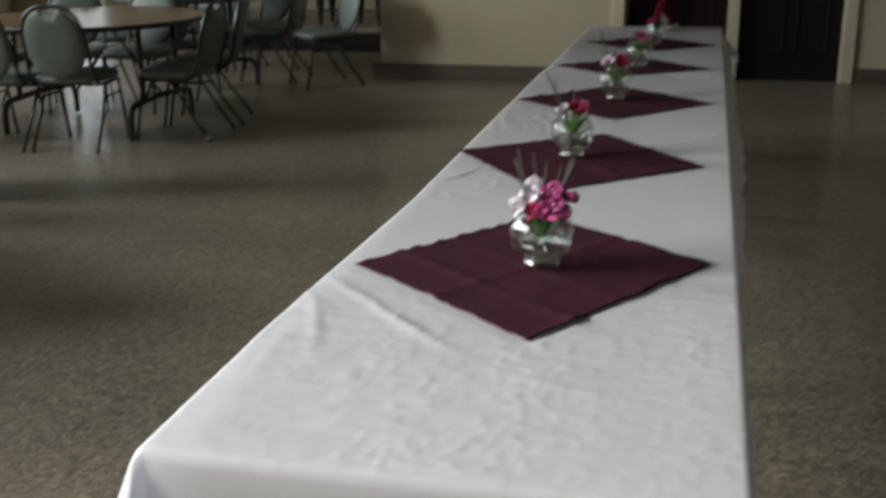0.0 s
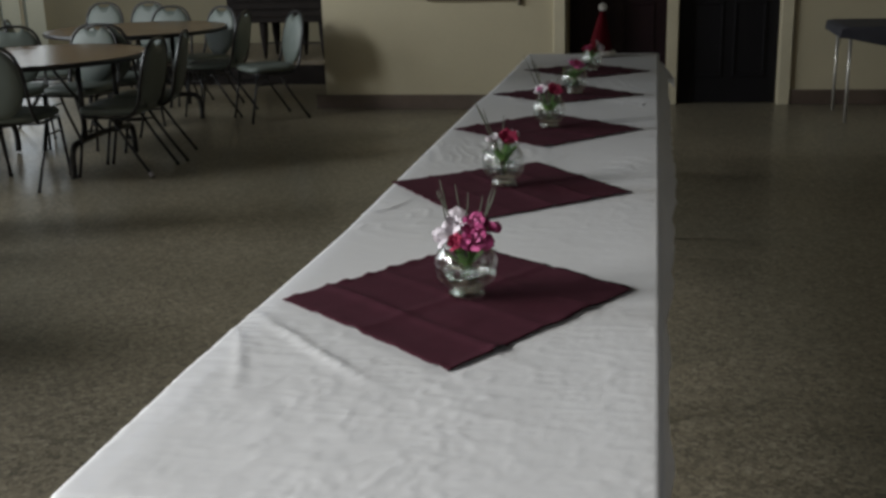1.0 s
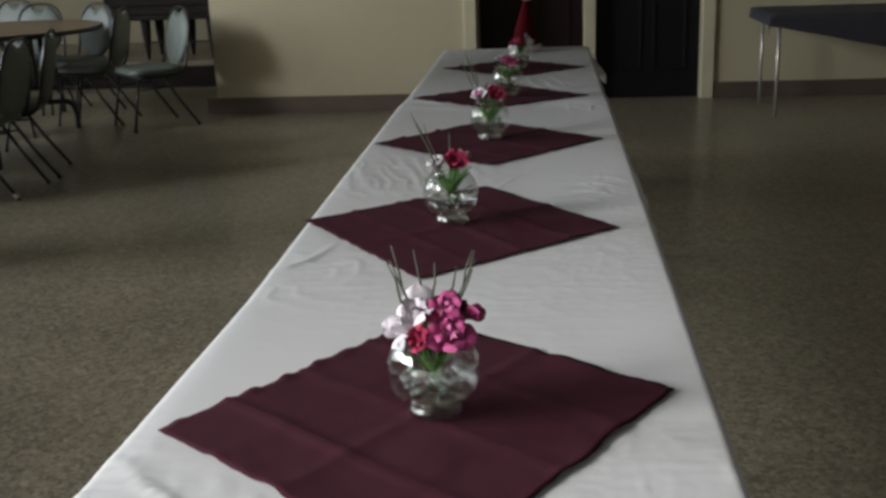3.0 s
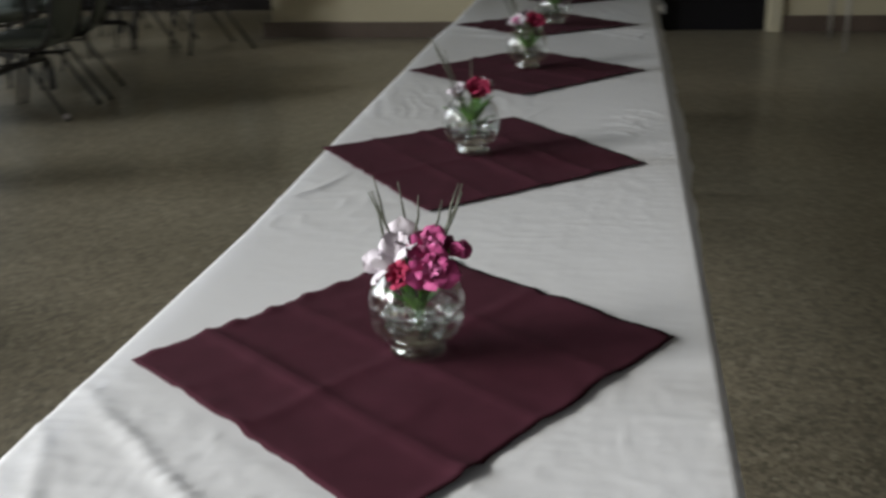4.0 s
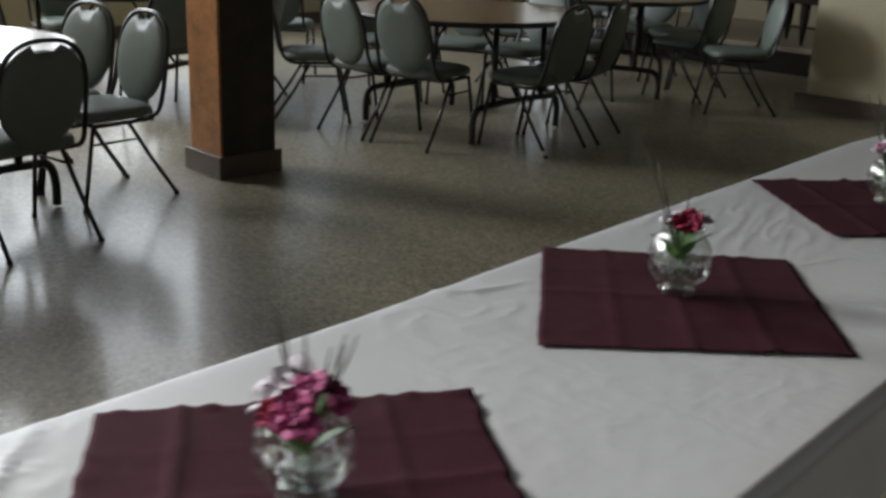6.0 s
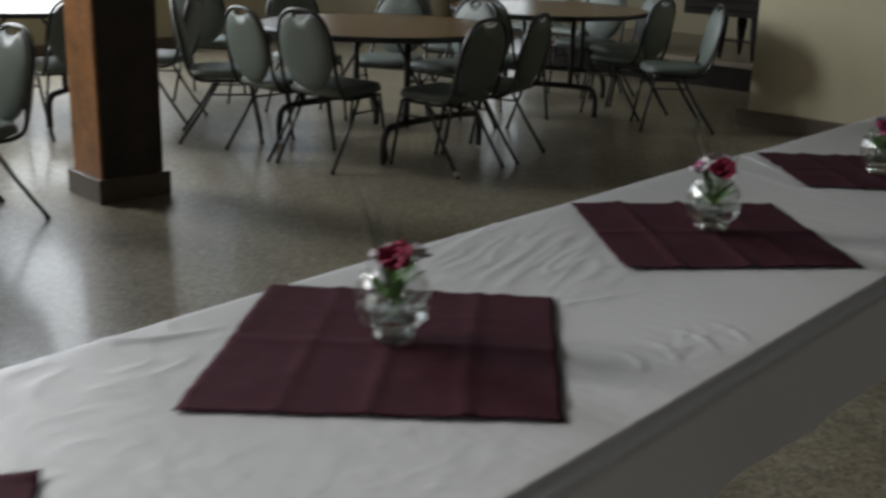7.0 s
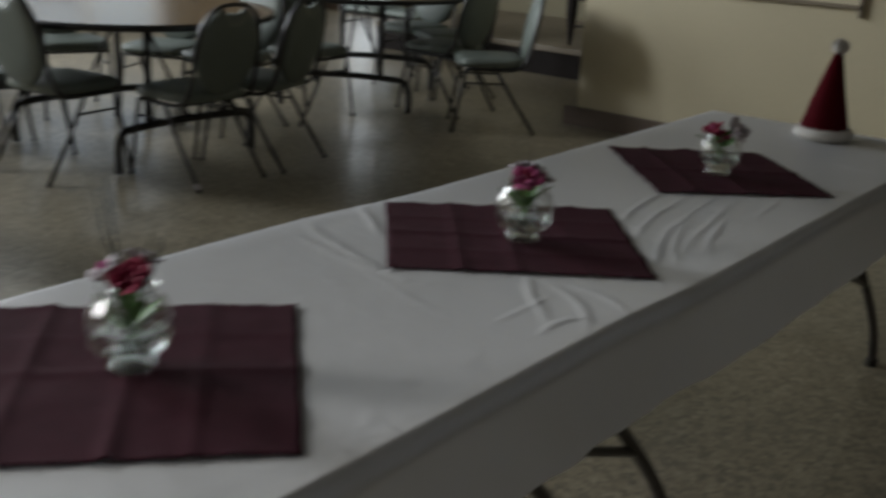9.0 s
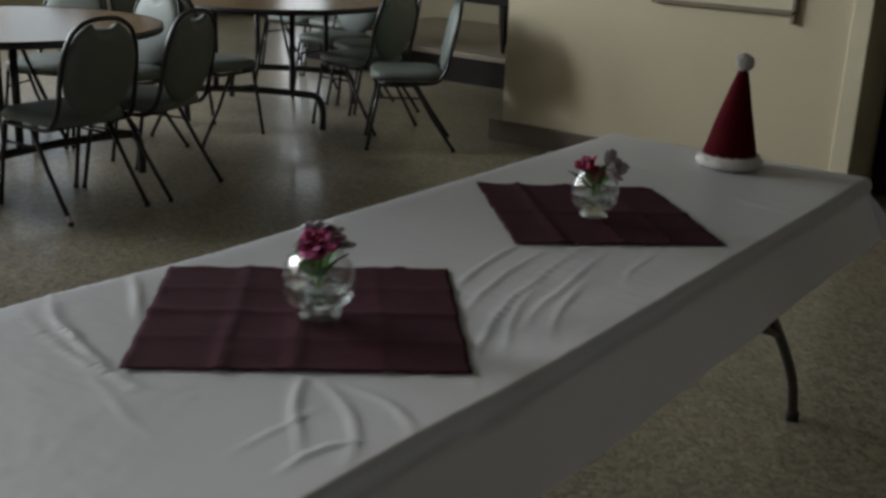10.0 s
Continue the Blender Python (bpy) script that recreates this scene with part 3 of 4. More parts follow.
def napkin(q, seed):
    """A square napkin with fold creases, pinked edges and a little lift at the rims."""
    n = 56
    rnd = np.random.RandomState(seed)
    g = np.linspace(0, 1, n)
    A, B = np.meshgrid(g, g)
    edge = np.minimum(np.minimum(A, 1 - A), np.minimum(B, 1 - B))
    # waviness of the rim
    k = 0.014 if seed == 1 else 0.007
    A2 = A + k * (nz1(B * 9 + seed * 7, A * 2) + 0.5 * nz2(B * 26, A * 3 + seed)) * np.where((A < 0.03) | (A > 0.97), 1, 0.3) * np.clip(12 * np.minimum(B, 1 - B), 0, 1)
    B2 = B + k * (nz2(A * 9 + seed * 5, B * 2) + 0.5 * nz1(A * 26 + 3, B * 3)) * np.where((B < 0.03) | (B > 0.97), 1, 0.3) * np.clip(12 * np.minimum(A, 1 - A), 0, 1)
    l, nr, r, f = [np.array(p) for p in q]
    P = ((1 - A2) * (1 - B2))[..., None] * l + (A2 * (1 - B2))[..., None] * nr + (A2 * B2)[..., None] * r + ((1 - A2) * B2)[..., None] * f
    z = top_height(P[..., 1]) + cloth_height(P[..., 0], P[..., 1]) + 0.0035
    for pos in (0.25, 0.5, 0.75):
        sa, sb = rnd.uniform(0.1, 0.45) + 0.5 * (pos == 0.5), rnd.uniform(0.5, 1.3)
        pa, pb = pos + 0.012 * nz1(B * 4 + seed, B * 0 + pos * 9), pos + 0.012 * nz2(A * 4 + seed, A * 0 + pos * 9) + rnd.uniform(-0.03, 0.03)
        z += 0.0052 * sa * np.exp(-np.abs(A - pa) / 0.018) + 0.0068 * sb * (0.55 + 0.9 * np.abs(nz4(A * 3 + seed, A * 0 + pos * 7))) * np.exp(-np.abs(B - pb) / 0.017)
    z += 0.004 * np.clip(nz3(A * 6 + seed * 3, B * 6), 0, 1) + (0.011 if seed == 1 else 0.006) * np.clip(nz4(A * 17 + seed, B * 17), 0, 1) * np.clip(1 - edge / 0.05, 0, 1)
    bm = bmesh.new()
    vs_ = [[bm.verts.new((*P[i, j], z[i, j])) for j in range(n)] for i in range(n)]
    for i in range(n - 1):
        for j in range(n - 1):
            bm.faces.new((vs_[i][j], vs_[i][j + 1], vs_[i + 1][j + 1], vs_[i + 1][j]))
    bm.faces.ensure_lookup_table()
    bm.normal_update()
    if bm.faces[0].normal.z < 0:
        bmesh.ops.reverse_faces(bm, faces=bm.faces[:])
    bmesh.ops.solidify(bm, geom=bm.faces[:], thickness=0.0012)
    return tagged(part("napkin", bm, NAPKIN), "square burgundy cloth napkin with fold creases on the tablecloth", "napkin", "napkins along the buffet")


for k, q in enumerate(NAPKINS):
    napkin(q, k + 1)


# ---------- vases with silk flowers ----------
def petal(length, width, cup, curl, seed, n=7):
    """A broad cupped petal with a ruffled rim, from the origin along +z, its face to -y."""
    rnd = random.Random(seed)
    bm = bmesh.new()
    rows = []
    ph, rf = rnd.uniform(0, 6), rnd.uniform(0.06, 0.13)
    for i in range(n + 1):
        t = i / n
        w = width * (0.30 + 0.70 * math.sin(min(1.0, t / 0.62) * math.pi / 2)) * (1 if t < 0.62 else math.sqrt(max(0.10, 1 - ((t - 0.62) / 0.40) ** 2)))
        row = []
        for j in range(7):
            q = (j - 3) / 3
            x = 0.5 * w * q
            y = cup * (1 - q * q) * width * math.sin(math.pi * min(0.12 + 0.75 * t, 1)) - curl * length * t ** 3 + rf * length * math.sin(5 * q + ph) * t ** 3
            z = length * (t - 0.10 * q * q * t)
            row.append(bm.verts.new((x, y, z)))
        rows.append(row)
    for a, b in zip(rows, rows[1:]):
        for j in range(6):
            bm.faces.new((a[j], a[j + 1], b[j + 1], b[j]))
    return bm


def flower(parent, at, tilt, turn, size, mat, petals=13, open_=1.0, name="rose", inner=None, label=""):
    """A silk bloom: overlapping petals in a spiral, a tight heart, wider round the outside."""
    f = part(name, lathe([(0, 0), (0.16 * size, 0.06 * size), (0.24 * size, 0.25 * size), (0.17 * size, 0.5 * size), (0, 0.62 * size)], 12), inner or mat, parent, label, m=pose(*at, tilt, 0, turn))
    for k in range(petals):
        t = k / max(1, petals - 1)
        ang = k * 137.5
        lean = 4 + 50 * open_ * t ** 1.2
        L = size * (0.66 + 0.30 * t)
        b = petal(L, size * (0.62 + 0.42 * t), 0.20 - 0.08 * t, 0.06 + 0.28 * t * open_, k + int(size * 9000) + int(turn))
        part("petal", b, inner if inner and t < 0.35 else mat, f, m=pose(0, 0, 0, 0, 0, ang) @ pose(0, -(0.05 + 0.14 * t) * size, 0.05 * size * (1 - t), lean, 0, 0))
    return f


def leaf_blade(length, width, seed):
    bm = bmesh.new()
    rows = []
    for i in range(7):
        t = i / 6
        w = width * math.sin(math.pi * (0.06 + 0.94 * t) ** 0.8)
        y = -0.35 * length * t * t
        rows.append([bm.verts.new((s * w / 2, y - 0.12 * width * (1 - abs(s)), length * t)) for s in (-1, 0, 1)])
    for a, b in zip(rows, rows[1:]):
        for j in range(2):
            bm.faces.new((a[j], a[j + 1], b[j + 1], b[j]))
    return bm


VASE = [(0.0, 0.004), (0.035, 0.004), (0.0375, 0.0), (0.039, 0.004), (0.038, 0.010), (0.0345, 0.0145), (0.041, 0.0185), (0.0530, 0.0275), (0.0610, 0.0405), (0.0645, 0.058), (0.0635, 0.074), (0.0580, 0.090), (0.0500, 0.1015), (0.0435, 0.108), (0.0418, 0.112), (0.0435, 0.118), (0.0455, 0.1205),
        (0.0440, 0.121), (0.0395, 0.1122), (0.0412, 0.1070), (0.0478, 0.0998), (0.0556, 0.0886), (0.0610, 0.0735), (0.0620, 0.058), (0.0586, 0.0415), (0.0508, 0.0298), (0.036, 0.023), (0.0, 0.022)]


def bubble_bowl(k, wide):
    """The bowl, with faint ribs that swirl round it."""
    bm = lathe([(r * k * wide, h * k) for r, h in VASE], 96)
    for v in bm.verts:
        t = v.co.z / (0.121 * k)
        belly = max(0.0, math.sin(math.pi * min(max((t - 0.12) / 0.82, 0), 1)))
        f = 1 + 0.016 * belly * math.sin(18 * math.atan2(v.co.y, v.co.x) + 9 * t)
        v.co.x, v.co.y = v.co.x * f, v.co.y * f
    return bm


def vase(x, y, seed, scale, wide, label, blooms, reeds, leaves):
    rnd = random.Random(seed)
    z = float(top_height(y)) + 0.0085
    v = thing("flower_vase", label, "vase", "vases along the buffet", m=pose(x, y, z))
    part("glass_bowl", bubble_bowl(scale, wide), GLASS, v, "clear ribbed glass bubble bowl on a small foot")
    part("foot", lathe([(r * scale * wide, h * scale) for r, h in ((0, 0.0052), (0.033, 0.0052), (0.0365, 0.0035), (0.0372, 0.007), (0.0362, 0.0105), (0.031, 0.0145), (0.035, 0.0195), (0.030, 0.0215), (0, 0.0212))], 32), GEM, v, "thick clear glass foot")
    # loose clear glass gems in the bottom
    gb = bmesh.new()
    for k in range(96):
        lay = k // 26
        rr = (0.038, 0.049, 0.054, 0.046)[min(lay, 3)] * math.sqrt(rnd.random()) * scale * wide * 0.97
        a = rnd.uniform(0, 6.283)
        m = Matrix.Translation((rr * math.cos(a), rr * math.sin(a), (0.033 + 0.0095 * lay) * scale)) @ Euler((rnd.uniform(-0.7, 0.7), rnd.uniform(-0.7, 0.7), a)).to_matrix().to_4x4() @ Matrix.Diagonal((1, 1, 0.55, 1))
        bmesh.ops.create_icosphere(gb, subdivisions=2, radius=rnd.uniform(0.0055, 0.0075) * scale, matrix=m)
    part("glass_gems", gb, GEM, v, "clear glass gems heaped in the bowl")
    for dx, dy, h, tilt, turn, size, mat, pet, op, inner, lab in blooms:
        part("stem", tube(smooth_path([(0.006 * rnd.uniform(-1, 1), 0.006 * rnd.uniform(-1, 1), 0.04), (dx * 0.4, dy * 0.4, 0.09 * scale), (dx, dy, h + 0.005)], 4), 0.0022, n=6), LEAF, v)
        flower(v, (dx, dy, h), tilt, turn, size, mat, pet, op, inner=inner, label=lab)
    for k in range(leaves):
        a = k * 360 / leaves + rnd.uniform(-25, 25)
        part("leaf", leaf_blade(rnd.uniform(0.045, 0.062), rnd.uniform(0.020, 0.030), seed + k), LEAF, v, m=pose(0, 0, rnd.uniform(0.056, 0.078), 0, 0, a) @ pose(0, -0.010, 0, rnd.uniform(12, 38)))
    for ang, lean, length, n in reeds:
        for k in range(n):
            a = radians(ang + rnd.uniform(-16, 16))
            ln = math.tan(radians(lean + rnd.uniform(-8, 8)))
            L = length * rnd.uniform(0.82, 1.0)
            pts = [(math.cos(a) * ln * h * 0.9 + 0.003 * rnd.uniform(-1, 1), math.sin(a) * ln * h * 0.9, 0.05 + h) for h in np.linspace(0, L, 7)]
            part("reed", tube(pts, [0.0014, 0.0015, 0.0017, 0.0019, 0.0019, 0.0016, 0.0008], n=5), REED, v)
    return v


M_, P_, R_, W_ = PINK, ROSEPINK, RED, WHITE
vase(0.012, 0.915, 11, 1.0, 0.97, "clear glass bubble bowl with magenta roses, white orchid and dark reeds",
     [(0.022, -0.022, 0.118, 56, 12, 0.036, M_, 12, 0.9, P_, "large magenta silk bloom"), (-0.012, -0.032, 0.112, 58, -12, 0.026, R_, 10, 0.45, None, "crimson rosebud"),
      (-0.034, -0.012, 0.116, 50, -45, 0.038, W_, 5, 0.9, None, "white silk orchid"), (-0.016, 0.004, 0.130, 34, -12, 0.047, W_, 6, 0.7, None, "white silk orchid"),
      (0.019, -0.002, 0.139, 34, 10, 0.032, M_, 11, 0.8, P_, "pink silk bloom"), (0.036, 0.014, 0.130, 46, 110, 0.027, M_, 10, 0.5, None, "dark magenta bloom"), (0.046, 0.000, 0.138, 62, 80, 0.026, M_, 4, 0.25, None, "pointed dark magenta bud")],
     [(178, 17, 0.185, 3), (150, 5, 0.19, 2), (12, 19, 0.18, 4)], 6)
vase(-0.045, 1.892, 12, 1.05, 0.89, "glass bubble bowl with crimson rose, small white bloom and reeds",
     [(0.014, -0.006, 0.122, 26, 20, 0.040, R_, 18, 0.55, None, "crimson silk rose"), (-0.024, 0.006, 0.122, 25, -60, 0.030, W_, 8, 0.7, None, "small white silk bloom"),
      (0.018, 0.028, 0.132, 40, 160, 0.028, W_, 8, 0.8, None, "small white silk bloom")],
     [(176, 27, 0.20, 3), (80, 12, 0.15, 1)], 8)
vase(-0.005, 2.855, 13, 1.0, 0.92, "clear glass bubble bowl with red rose, pale pink bloom and reeds",
     [(0.018, -0.004, 0.122, 28, 30, 0.040, R_, 18, 0.55, None, "red silk rose"), (-0.024, -0.010, 0.128, 38, -40, 0.034, W_, 8, 0.9, ROSEPINK, "pale pink silk bloom"),
      (-0.004, 0.024, 0.142, 30, 180, 0.030, W_, 7, 0.9, None, "white silk bloom")],
     [(172, 22, 0.22, 4), (30, 14, 0.16, 2)], 6)
vase(0.022, 3.775, 14, 1.0, 0.91, "clear glass bubble bowl with pink and red bloom before white petals",
     [(0.008, -0.012, 0.116, 22, 35, 0.040, M_, 15, 0.95, R_, "pink and red silk bloom"), (-0.012, 0.016, 0.128, 15, 200, 0.036, W_, 12, 0.9, None, "white fluffy silk bloom"), (0.018, 0.016, 0.120, 20, 120, 0.030, W_, 9, 0.9, None, "white fluffy silk bloom")],
     [(150, 30, 0.10, 1)], 7)
vase(0.050, 4.625, 15, 0.92, 0.88, "clear glass bubble bowl with red bud and broad white petals",
     [(-0.018, -0.006, 0.106, 30, -30, 0.032, R_, 12, 0.8, M_, "red silk bud"), (0.026, 0.010, 0.110, 52, 75, 0.046, W_, 6, 0.7, None, "white silk bloom"), (0.006, -0.012, 0.098, 60, 20, 0.026, R_, 8, 0.8, None, "dark red silk bud")],
     [], 5)


# ---------- plush cone hat at the end of the buffet ----------
def santa_cone(x, y):
    h = thing("cone_hat", "red felt cone hat with white plush brim and bobble", "hat", m=pose(x, y, float(top_height(y)) + 0.003, 0, 0, 20))
    prof = [(0.066 * (1 - t) ** 0.92 + 0.011, 0.012 + 0.25 * t) for t in np.linspace(0, 1, 14)] + [(0.0, 0.266)]
    bm = lathe(prof, 28)
    for v in bm.verts:
        t = v.co.z / 0.266
        k = 1 + 0.035 * noise.noise(v.co * 22)
        v.co.x, v.co.y = v.co.x * k + 0.010 * t * t, v.co.y * k
    part("cone", bm, FELT, h)

    def plush(bm, seed, amount):
        rnd = random.Random(seed)
        bm.normal_update()
        for v in bm.verts:
            v.co += v.normal * (amount * (noise.noise(v.co * 95) + 0.5 * rnd.uniform(-1, 1)))
        # tufts
        for v in list(bm.verts):
            for _ in range(3):
                d = (v.normal + Vector((rnd.uniform(-1, 1), rnd.uniform(-1, 1), rnd.uniform(-1, 1))) * 0.7).normalized()
                s = d.orthogonal().normalized() * 0.0009
                p = v.co + s * rnd.uniform(-4, 4)
                bm.faces.new((bm.verts.new(p - s), bm.verts.new(p + s), bm.verts.new(p + d * rnd.uniform(0.004, 0.009))))
        return bm
    ring = [(0.070 * math.cos(a), 0.070 * math.sin(a), 0.016) for a in np.linspace(0, 2 * math.pi, 49)[:-1]]
    part("brim", plush(tube(ring, 0.0165, n=12, closed=True), 4, 0.003), FUR, h, "white plush brim", smooth=False)
    ball = bmesh.new()
    bmesh.ops.create_icosphere(ball, subdivisions=4, radius=0.020, matrix=Matrix.Translation((0.010, 0, 0.278)))
    part("bobble", plush(ball, 5, 0.002), FUR, h, "white plush bobble", smooth=False)


santa_cone(0.062, 5.35)


# ---------- banquet chairs ----------
def banquet_chair():
    """Faces +y, origin on the floor below the seat."""
    c = thing("banquet_chair", "grey-green upholstered banquet chair with black steel frame", "chair", "banquet chairs")
    # seat cushion
    bm = bmesh.new()
    rings = []
    prof = [(0.90, -0.028), (1.0, -0.018), (1.0, 0.004), (0.965, 0.020), (0.86, 0.029), (0.6, 0.034), (0.3, 0.036)]
    n = 36
    for k, z in prof:
        ring = []
        for i in range(n):
            a = 2 * math.pi * i / n
            ca, sa = math.cos(a), math.sin(a)
            p = 0.45
            x = 0.215 * math.copysign(abs(ca) ** p, ca) * (1.0 + 0.05 * sa)
            y = 0.210 * math.copysign(abs(sa) ** p, sa)
            ring.append(bm.verts.new((x * k, y * k + 0.01, 0.455 + z)))
        rings.append(ring)
    for a, b in zip(rings, rings[1:]):
        for i in range(n):
            bm.faces.new((a[i], a[(i + 1) % n], b[(i + 1) % n], b[i]))
    bm.faces.new(rings[0][::-1])
    bm.faces.new(rings[-1])
    part("seat", bm, FABRIC, c)
    # back plane leans: y and z along the back
    by = lambda h: -0.205 - 0.17 * max(0.0, h - 0.46) - 0.05 * max(0.0, h - 0.46) ** 2

    def outline(a, k=1.0):
        """Rounded back with a bite for the hand hole at its crown."""
        ca, sa = math.cos(a), math.sin(a)
        x = 0.188 * math.copysign(abs(ca) ** 0.86, ca)
        z = 0.225 * math.copysign(abs(sa) ** 0.90, sa)
        if z > 0 and abs(x) < 0.066 and k > 0.9:
            z = min(z, 0.188 + 0.04 * (abs(x) / 0.066) ** 6)
        return x * k * (1 - 0.10 * (z < 0) * (z / 0.225) ** 2), 0.685 + z * k
    bm = bmesh.new()
    n = 72
    rings = []
    for k, off in ((0.0, -0.026), (0.55, -0.025), (0.85, -0.020), (0.97, -0.010), (1.0, 0.0), (0.97, 0.012), (0.85, 0.022), (0.55, 0.028), (0.0, 0.030)):
        if k == 0:
            rings.append([bm.verts.new((0, by(0.685) + off, 0.685))])
            continue
        ring = []
        for i in range(n):
            x, z = outline(2 * math.pi * i / n + 0.02, k)
            ring.append(bm.verts.new((x, by(z) + off, z)))
        rings.append(ring)
    for a, b in zip(rings, rings[1:]):
        for i in range(n):
            q = list(dict.fromkeys([a[i % len(a)], a[(i + 1) % len(a)], b[(i + 1) % len(b)], b[i % len(b)]]))
            bm.faces.new(q)
    bmesh.ops.recalc_face_normals(bm, faces=bm.faces)
    part("backrest", bm, FABRIC, c)
    # hoop: up one side, over the crown, down the other, then forward under the seat
    pts = [(0.20, 0.16, 0.415), (0.205, -0.02, 0.415), (0.207, -0.13, 0.420), (0.207, -0.185, 0.455), (0.200, by(0.54), 0.54), (0.199, by(0.66), 0.66), (0.188, by(0.77), 0.77), (0.155, by(0.858), 0.858), (0.09, by(0.908), 0.908), (0.0, by(0.920), 0.920)]
    full = pts + [(-x, y, z) for x, y, z in pts[-2::-1]]
    part("back_frame", tube(smooth_path(full, 5), 0.0115, n=8), STEEL, c)
    for y in (0.16, -0.12):
        part("seat_rail", tube([(-0.2, y, 0.413), (0.2, y, 0.413)], 0.009, n=6), STEEL, c)
    for s in (-1, 1):
        part("leg", tube([(s * 0.198, 0.165, 0.415), (s * 0.202, 0.20, 0.22), (s * 0.205, 0.235, 0.012)], 0.0105), STEEL, c)
        part("leg", tube([(s * 0.198, -0.02, 0.415), (s * 0.205, -0.13, 0.22), (s * 0.21, -0.265, 0.012)], 0.0105), STEEL, c)
        part("stretcher", tube([(s * 0.2, 0.182, 0.325), (s * 0.202, -0.072, 0.325)], 0.007, n=6), STEEL, c)
        for y, x in ((0.235, 0.205), (-0.265, 0.21)):
            part("glide", lathe([(0, 0), (0.0125, 0), (0.0125, 0.016), (0.011, 0.02)], 10), EDGE, c, m=pose(s * x, y, 0))
    return c


def heading(fx, fy):
    return math.degrees(math.atan2(-fx, fy))


MIDDLE_CHAIRS = [
    (-3.54, 5.01, -0.12, 1.0), (-3.98, 4.99, 0.05, 1.0), (-4.52, 4.96, 0.62, 0.78),
    (-3.04, 5.42, -1.0, -0.04), (-3.08, 5.90, -0.96, -0.26),
    (-4.28, 6.22, 0.45, -0.90), (-3.80, 6.30, 0.0, -1.0), (-4.74, 5.85, 0.93, -0.35),
    (-2.80, 7.56, -0.75, -0.66), (-3.34, 7.79, -1.0, -0.03), (-3.66, 8.24, -0.45, -0.9), (-4.10, 8.38, 0.05, -1.0),
    (-5.15, 9.10, 0.05, -1.0), (-4.70, 9.12, -0.05, -1.0), (-3.75, 6.88, -0.05, 1.0), (-4.60, 7.25, 0.9, 0.4),
]
SIDE_CHAIRS = [
    (-3.71, 2.90, 0.02, -1.0), (-4.14, 2.88, 0.15, -1.0), (-3.34, 2.27, -0.99, -0.05), (-4.75, 2.5, 0.95, -0.3),
    (-5.30, 4.33, -0.98, 0.15), (-5.30, 5.00, -0.80, -0.60), (-6.35, 5.10, 0.4, -0.9), (-6.75, 4.5, 1.0, -0.1), (-6.0, 3.75, 0.0, 1.0), (-5.85, 5.85, -0.6, 0.8),
]
first = banquet_chair()
for k, (x, y, fx, fy) in enumerate(MIDDLE_CHAIRS + SIDE_CHAIRS):
    m = pose(x, y, 0, 0, 0, heading(fx, fy)) @ Matrix.Diagonal((1, 1, 0.97, 1))
    if k == 0:
        first.matrix_world = m
    else:
        c = copy_thing(first, m)
    if k == 3:
        part("worn_tip", lathe([(0.0118, 0.012), (0.0130, 0.014), (0.0128, 0.045), (0.0112, 0.048)], 12), WHITE, c, "bare pale leg tip", m=pose(-0.209, -0.272, 0, -33, 0, 0))


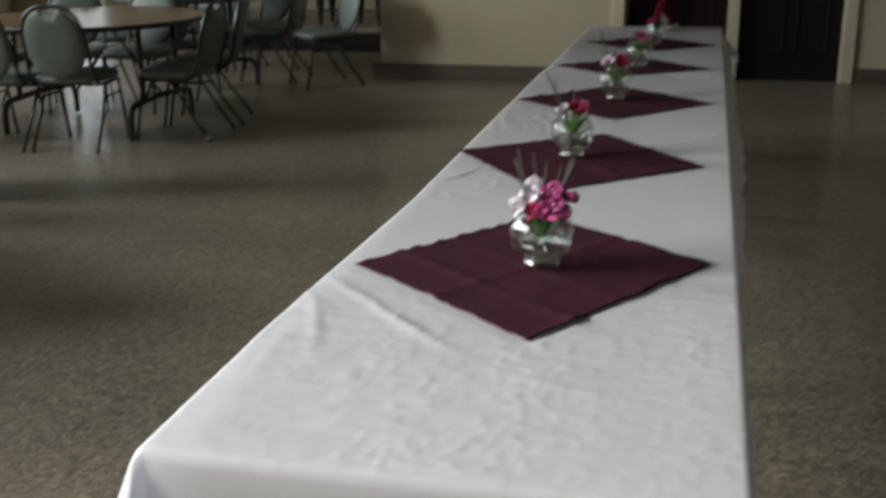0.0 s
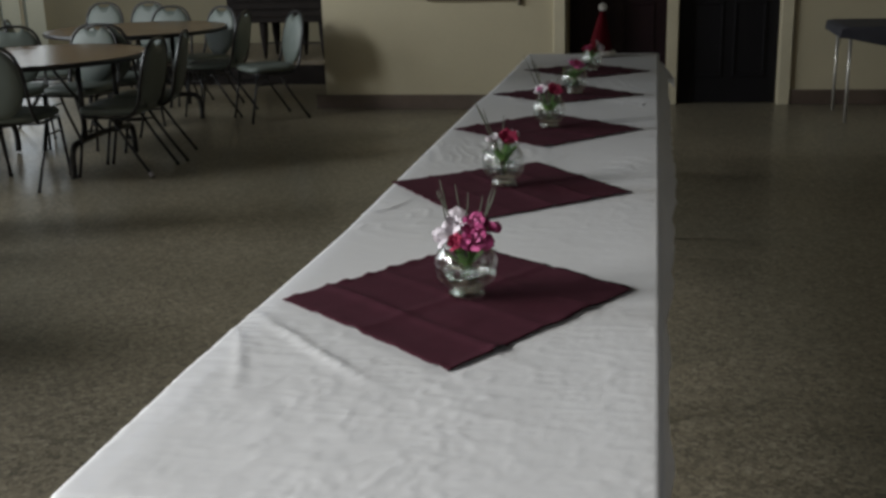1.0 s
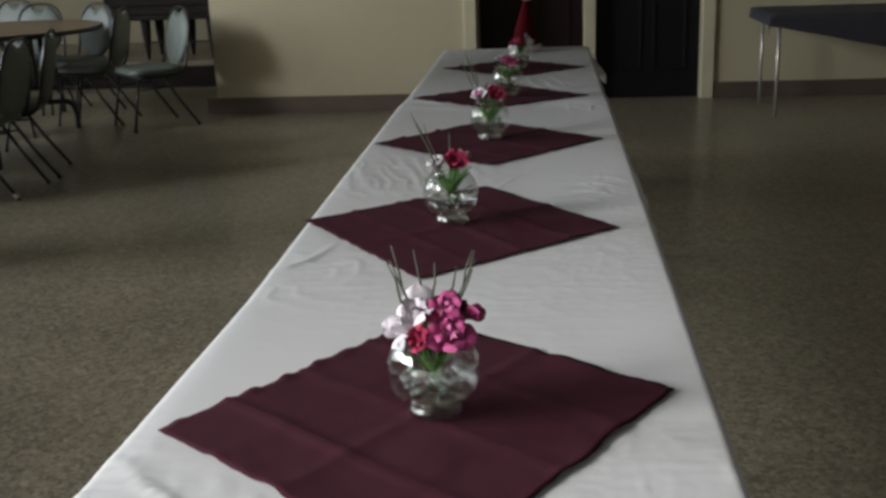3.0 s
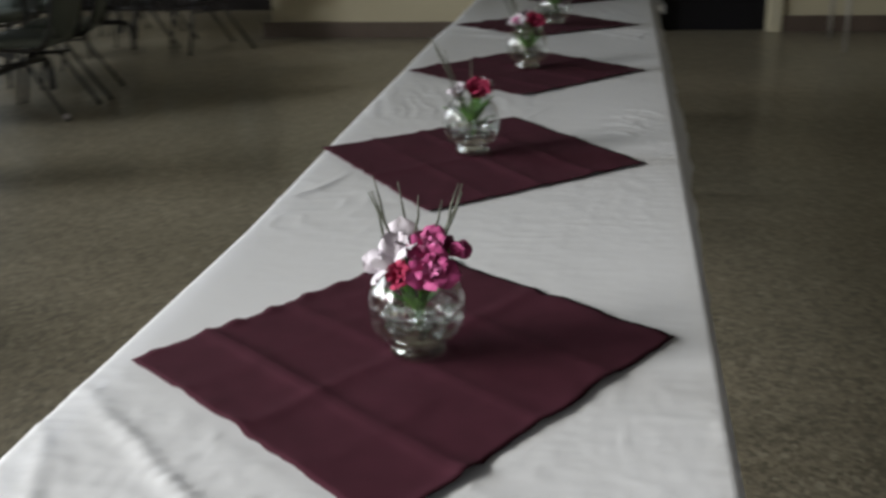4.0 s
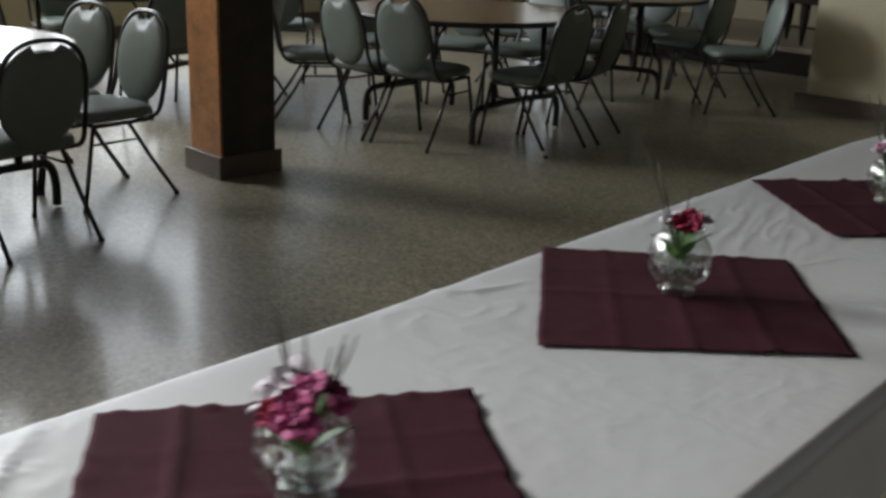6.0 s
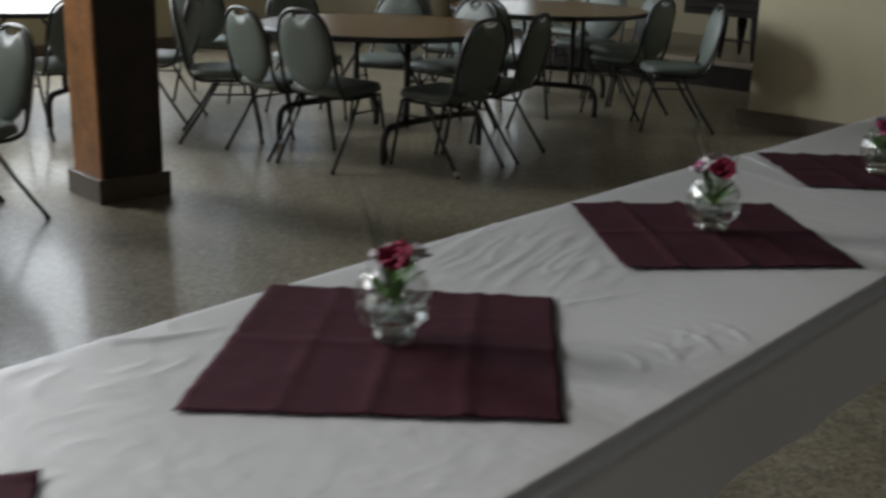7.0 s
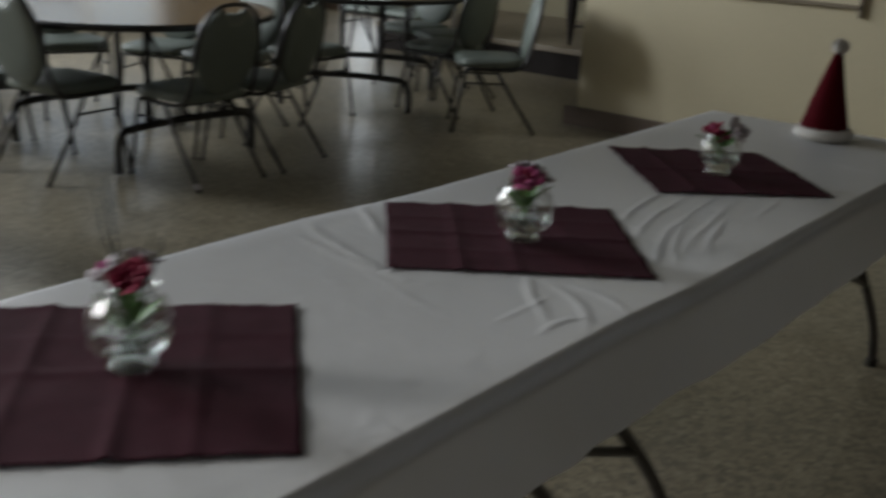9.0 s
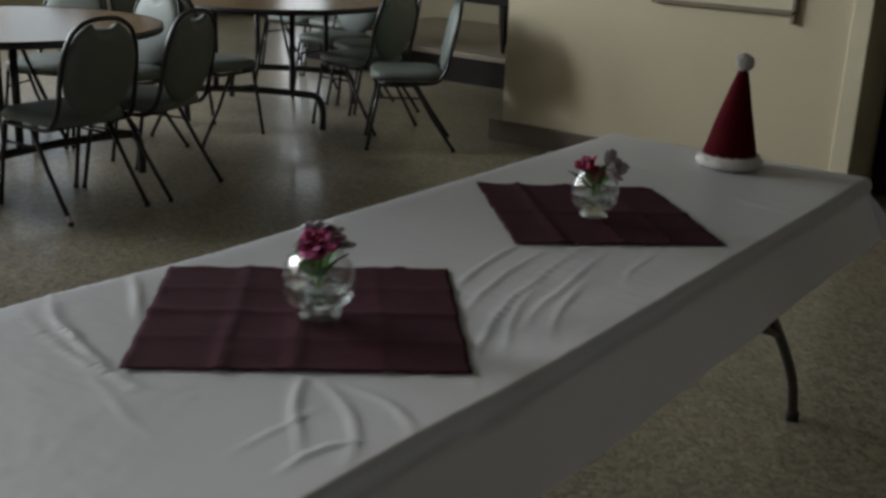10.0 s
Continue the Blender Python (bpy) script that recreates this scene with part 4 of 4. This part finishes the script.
# ---------- round folding tables ----------
def round_table():
    t = thing("round_table", "round brown laminate folding table with black edge and arched legs", "table", "round tables")
    part("tabletop", lathe([(0, 0.725), (0.745, 0.725), (0.748, 0.75), (0, 0.7505)], 72), LAMINATE, t, smooth=False)
    part("edging", lathe([(0.7455, 0.718), (0.757, 0.720), (0.760, 0.735), (0.757, 0.750), (0.7485, 0.752)], 72), EDGE, t, "black moulded table edge")
    for s in (-1, 1):
        x = s * 0.46
        arch = smooth_path([(x, -0.43, 0.012), (x, -0.43, 0.13), (x, -0.40, 0.205), (x, -0.32, 0.225), (x, 0, 0.235), (x, 0.32, 0.225), (x, 0.40, 0.205), (x, 0.43, 0.13), (x, 0.43, 0.012)], 4)
        part("foot_arch", tube(arch, 0.021, n=10), STEEL, t)
        for y in (-0.24, 0.24):
            part("leg", tube([(x, y, 0.232), (x, y, 0.725)], 0.019, n=10), STEEL, t)
        part("brace", tube([(x, 0, 0.25), (s * 0.30, 0, 0.45), (s * 0.10, 0, 0.715)], 0.010), STEEL, t)
        part("leg_rail", tube([(x, -0.26, 0.70), (x, 0.26, 0.70)], 0.012), STEEL, t)
    part("apron_bar", box(-0.5, 0.5, -0.02, 0.02, 0.705, 0.724, 0.003), STEEL, t, smooth=False)
    return t


TABLES = [(-3.72, 5.56, 0), (-3.96, 7.62, -60), (-4.05, 2.12, 10), (-6.02, 4.45, 25)]
rt = round_table()
for k, (x, y, a) in enumerate(TABLES):
    m = pose(x, y, 0, 0, 0, a)
    if k == 0:
        rt.matrix_world = m
    else:
        copy_thing(rt, m)

# ---------- side table under a dark cloth by the north wall ----------
sd = thing("side_table", "small grey side table with thin metal legs", "table")
part("tabletop", box(1.74, 3.2, 7.42, 8.12, 0.68, 0.71, 0.004), PLASTIC, sd, smooth=False)
for x in (1.80, 3.12):
    for y in (7.46, 8.06):
        part("leg", tube([(x, y, 0), (x, y, 0.685)], 0.012), GLIDE, sd)
bm = bmesh.new()
n = 24
grid = []
for i in range(n + 1):
    row = []
    for j in range(n + 1):
        u, v = -0.05 + 1.1 * i / n, -0.28 + 1.3 * j / n
        x, y = 1.72 + 1.5 * min(max(u, 0), 1), 7.40 + 0.74 * min(max(v, 0), 1)
        over = max(-u, 0) * 1.5 + max(-v, 0) * 0.74 * (0.35 + 1.5 * max(u, 0)) + max(u - 1, 0)
        row.append(bm.verts.new((x - max(-u, 0) * 0.2, y - 0.02 * (v < 0), 0.718 - over + 0.004 * noise.noise((x * 9, y * 9, 0)))))
    grid.append(row)
for a, b in zip(grid, grid[1:]):
    for j in range(n):
        bm.faces.new((a[j], b[j], b[j + 1], a[j + 1]))
tagged(part("table_cover", bm, DARKCLOTH), "dark slate cloth draped askew over the side table", "tablecloth")
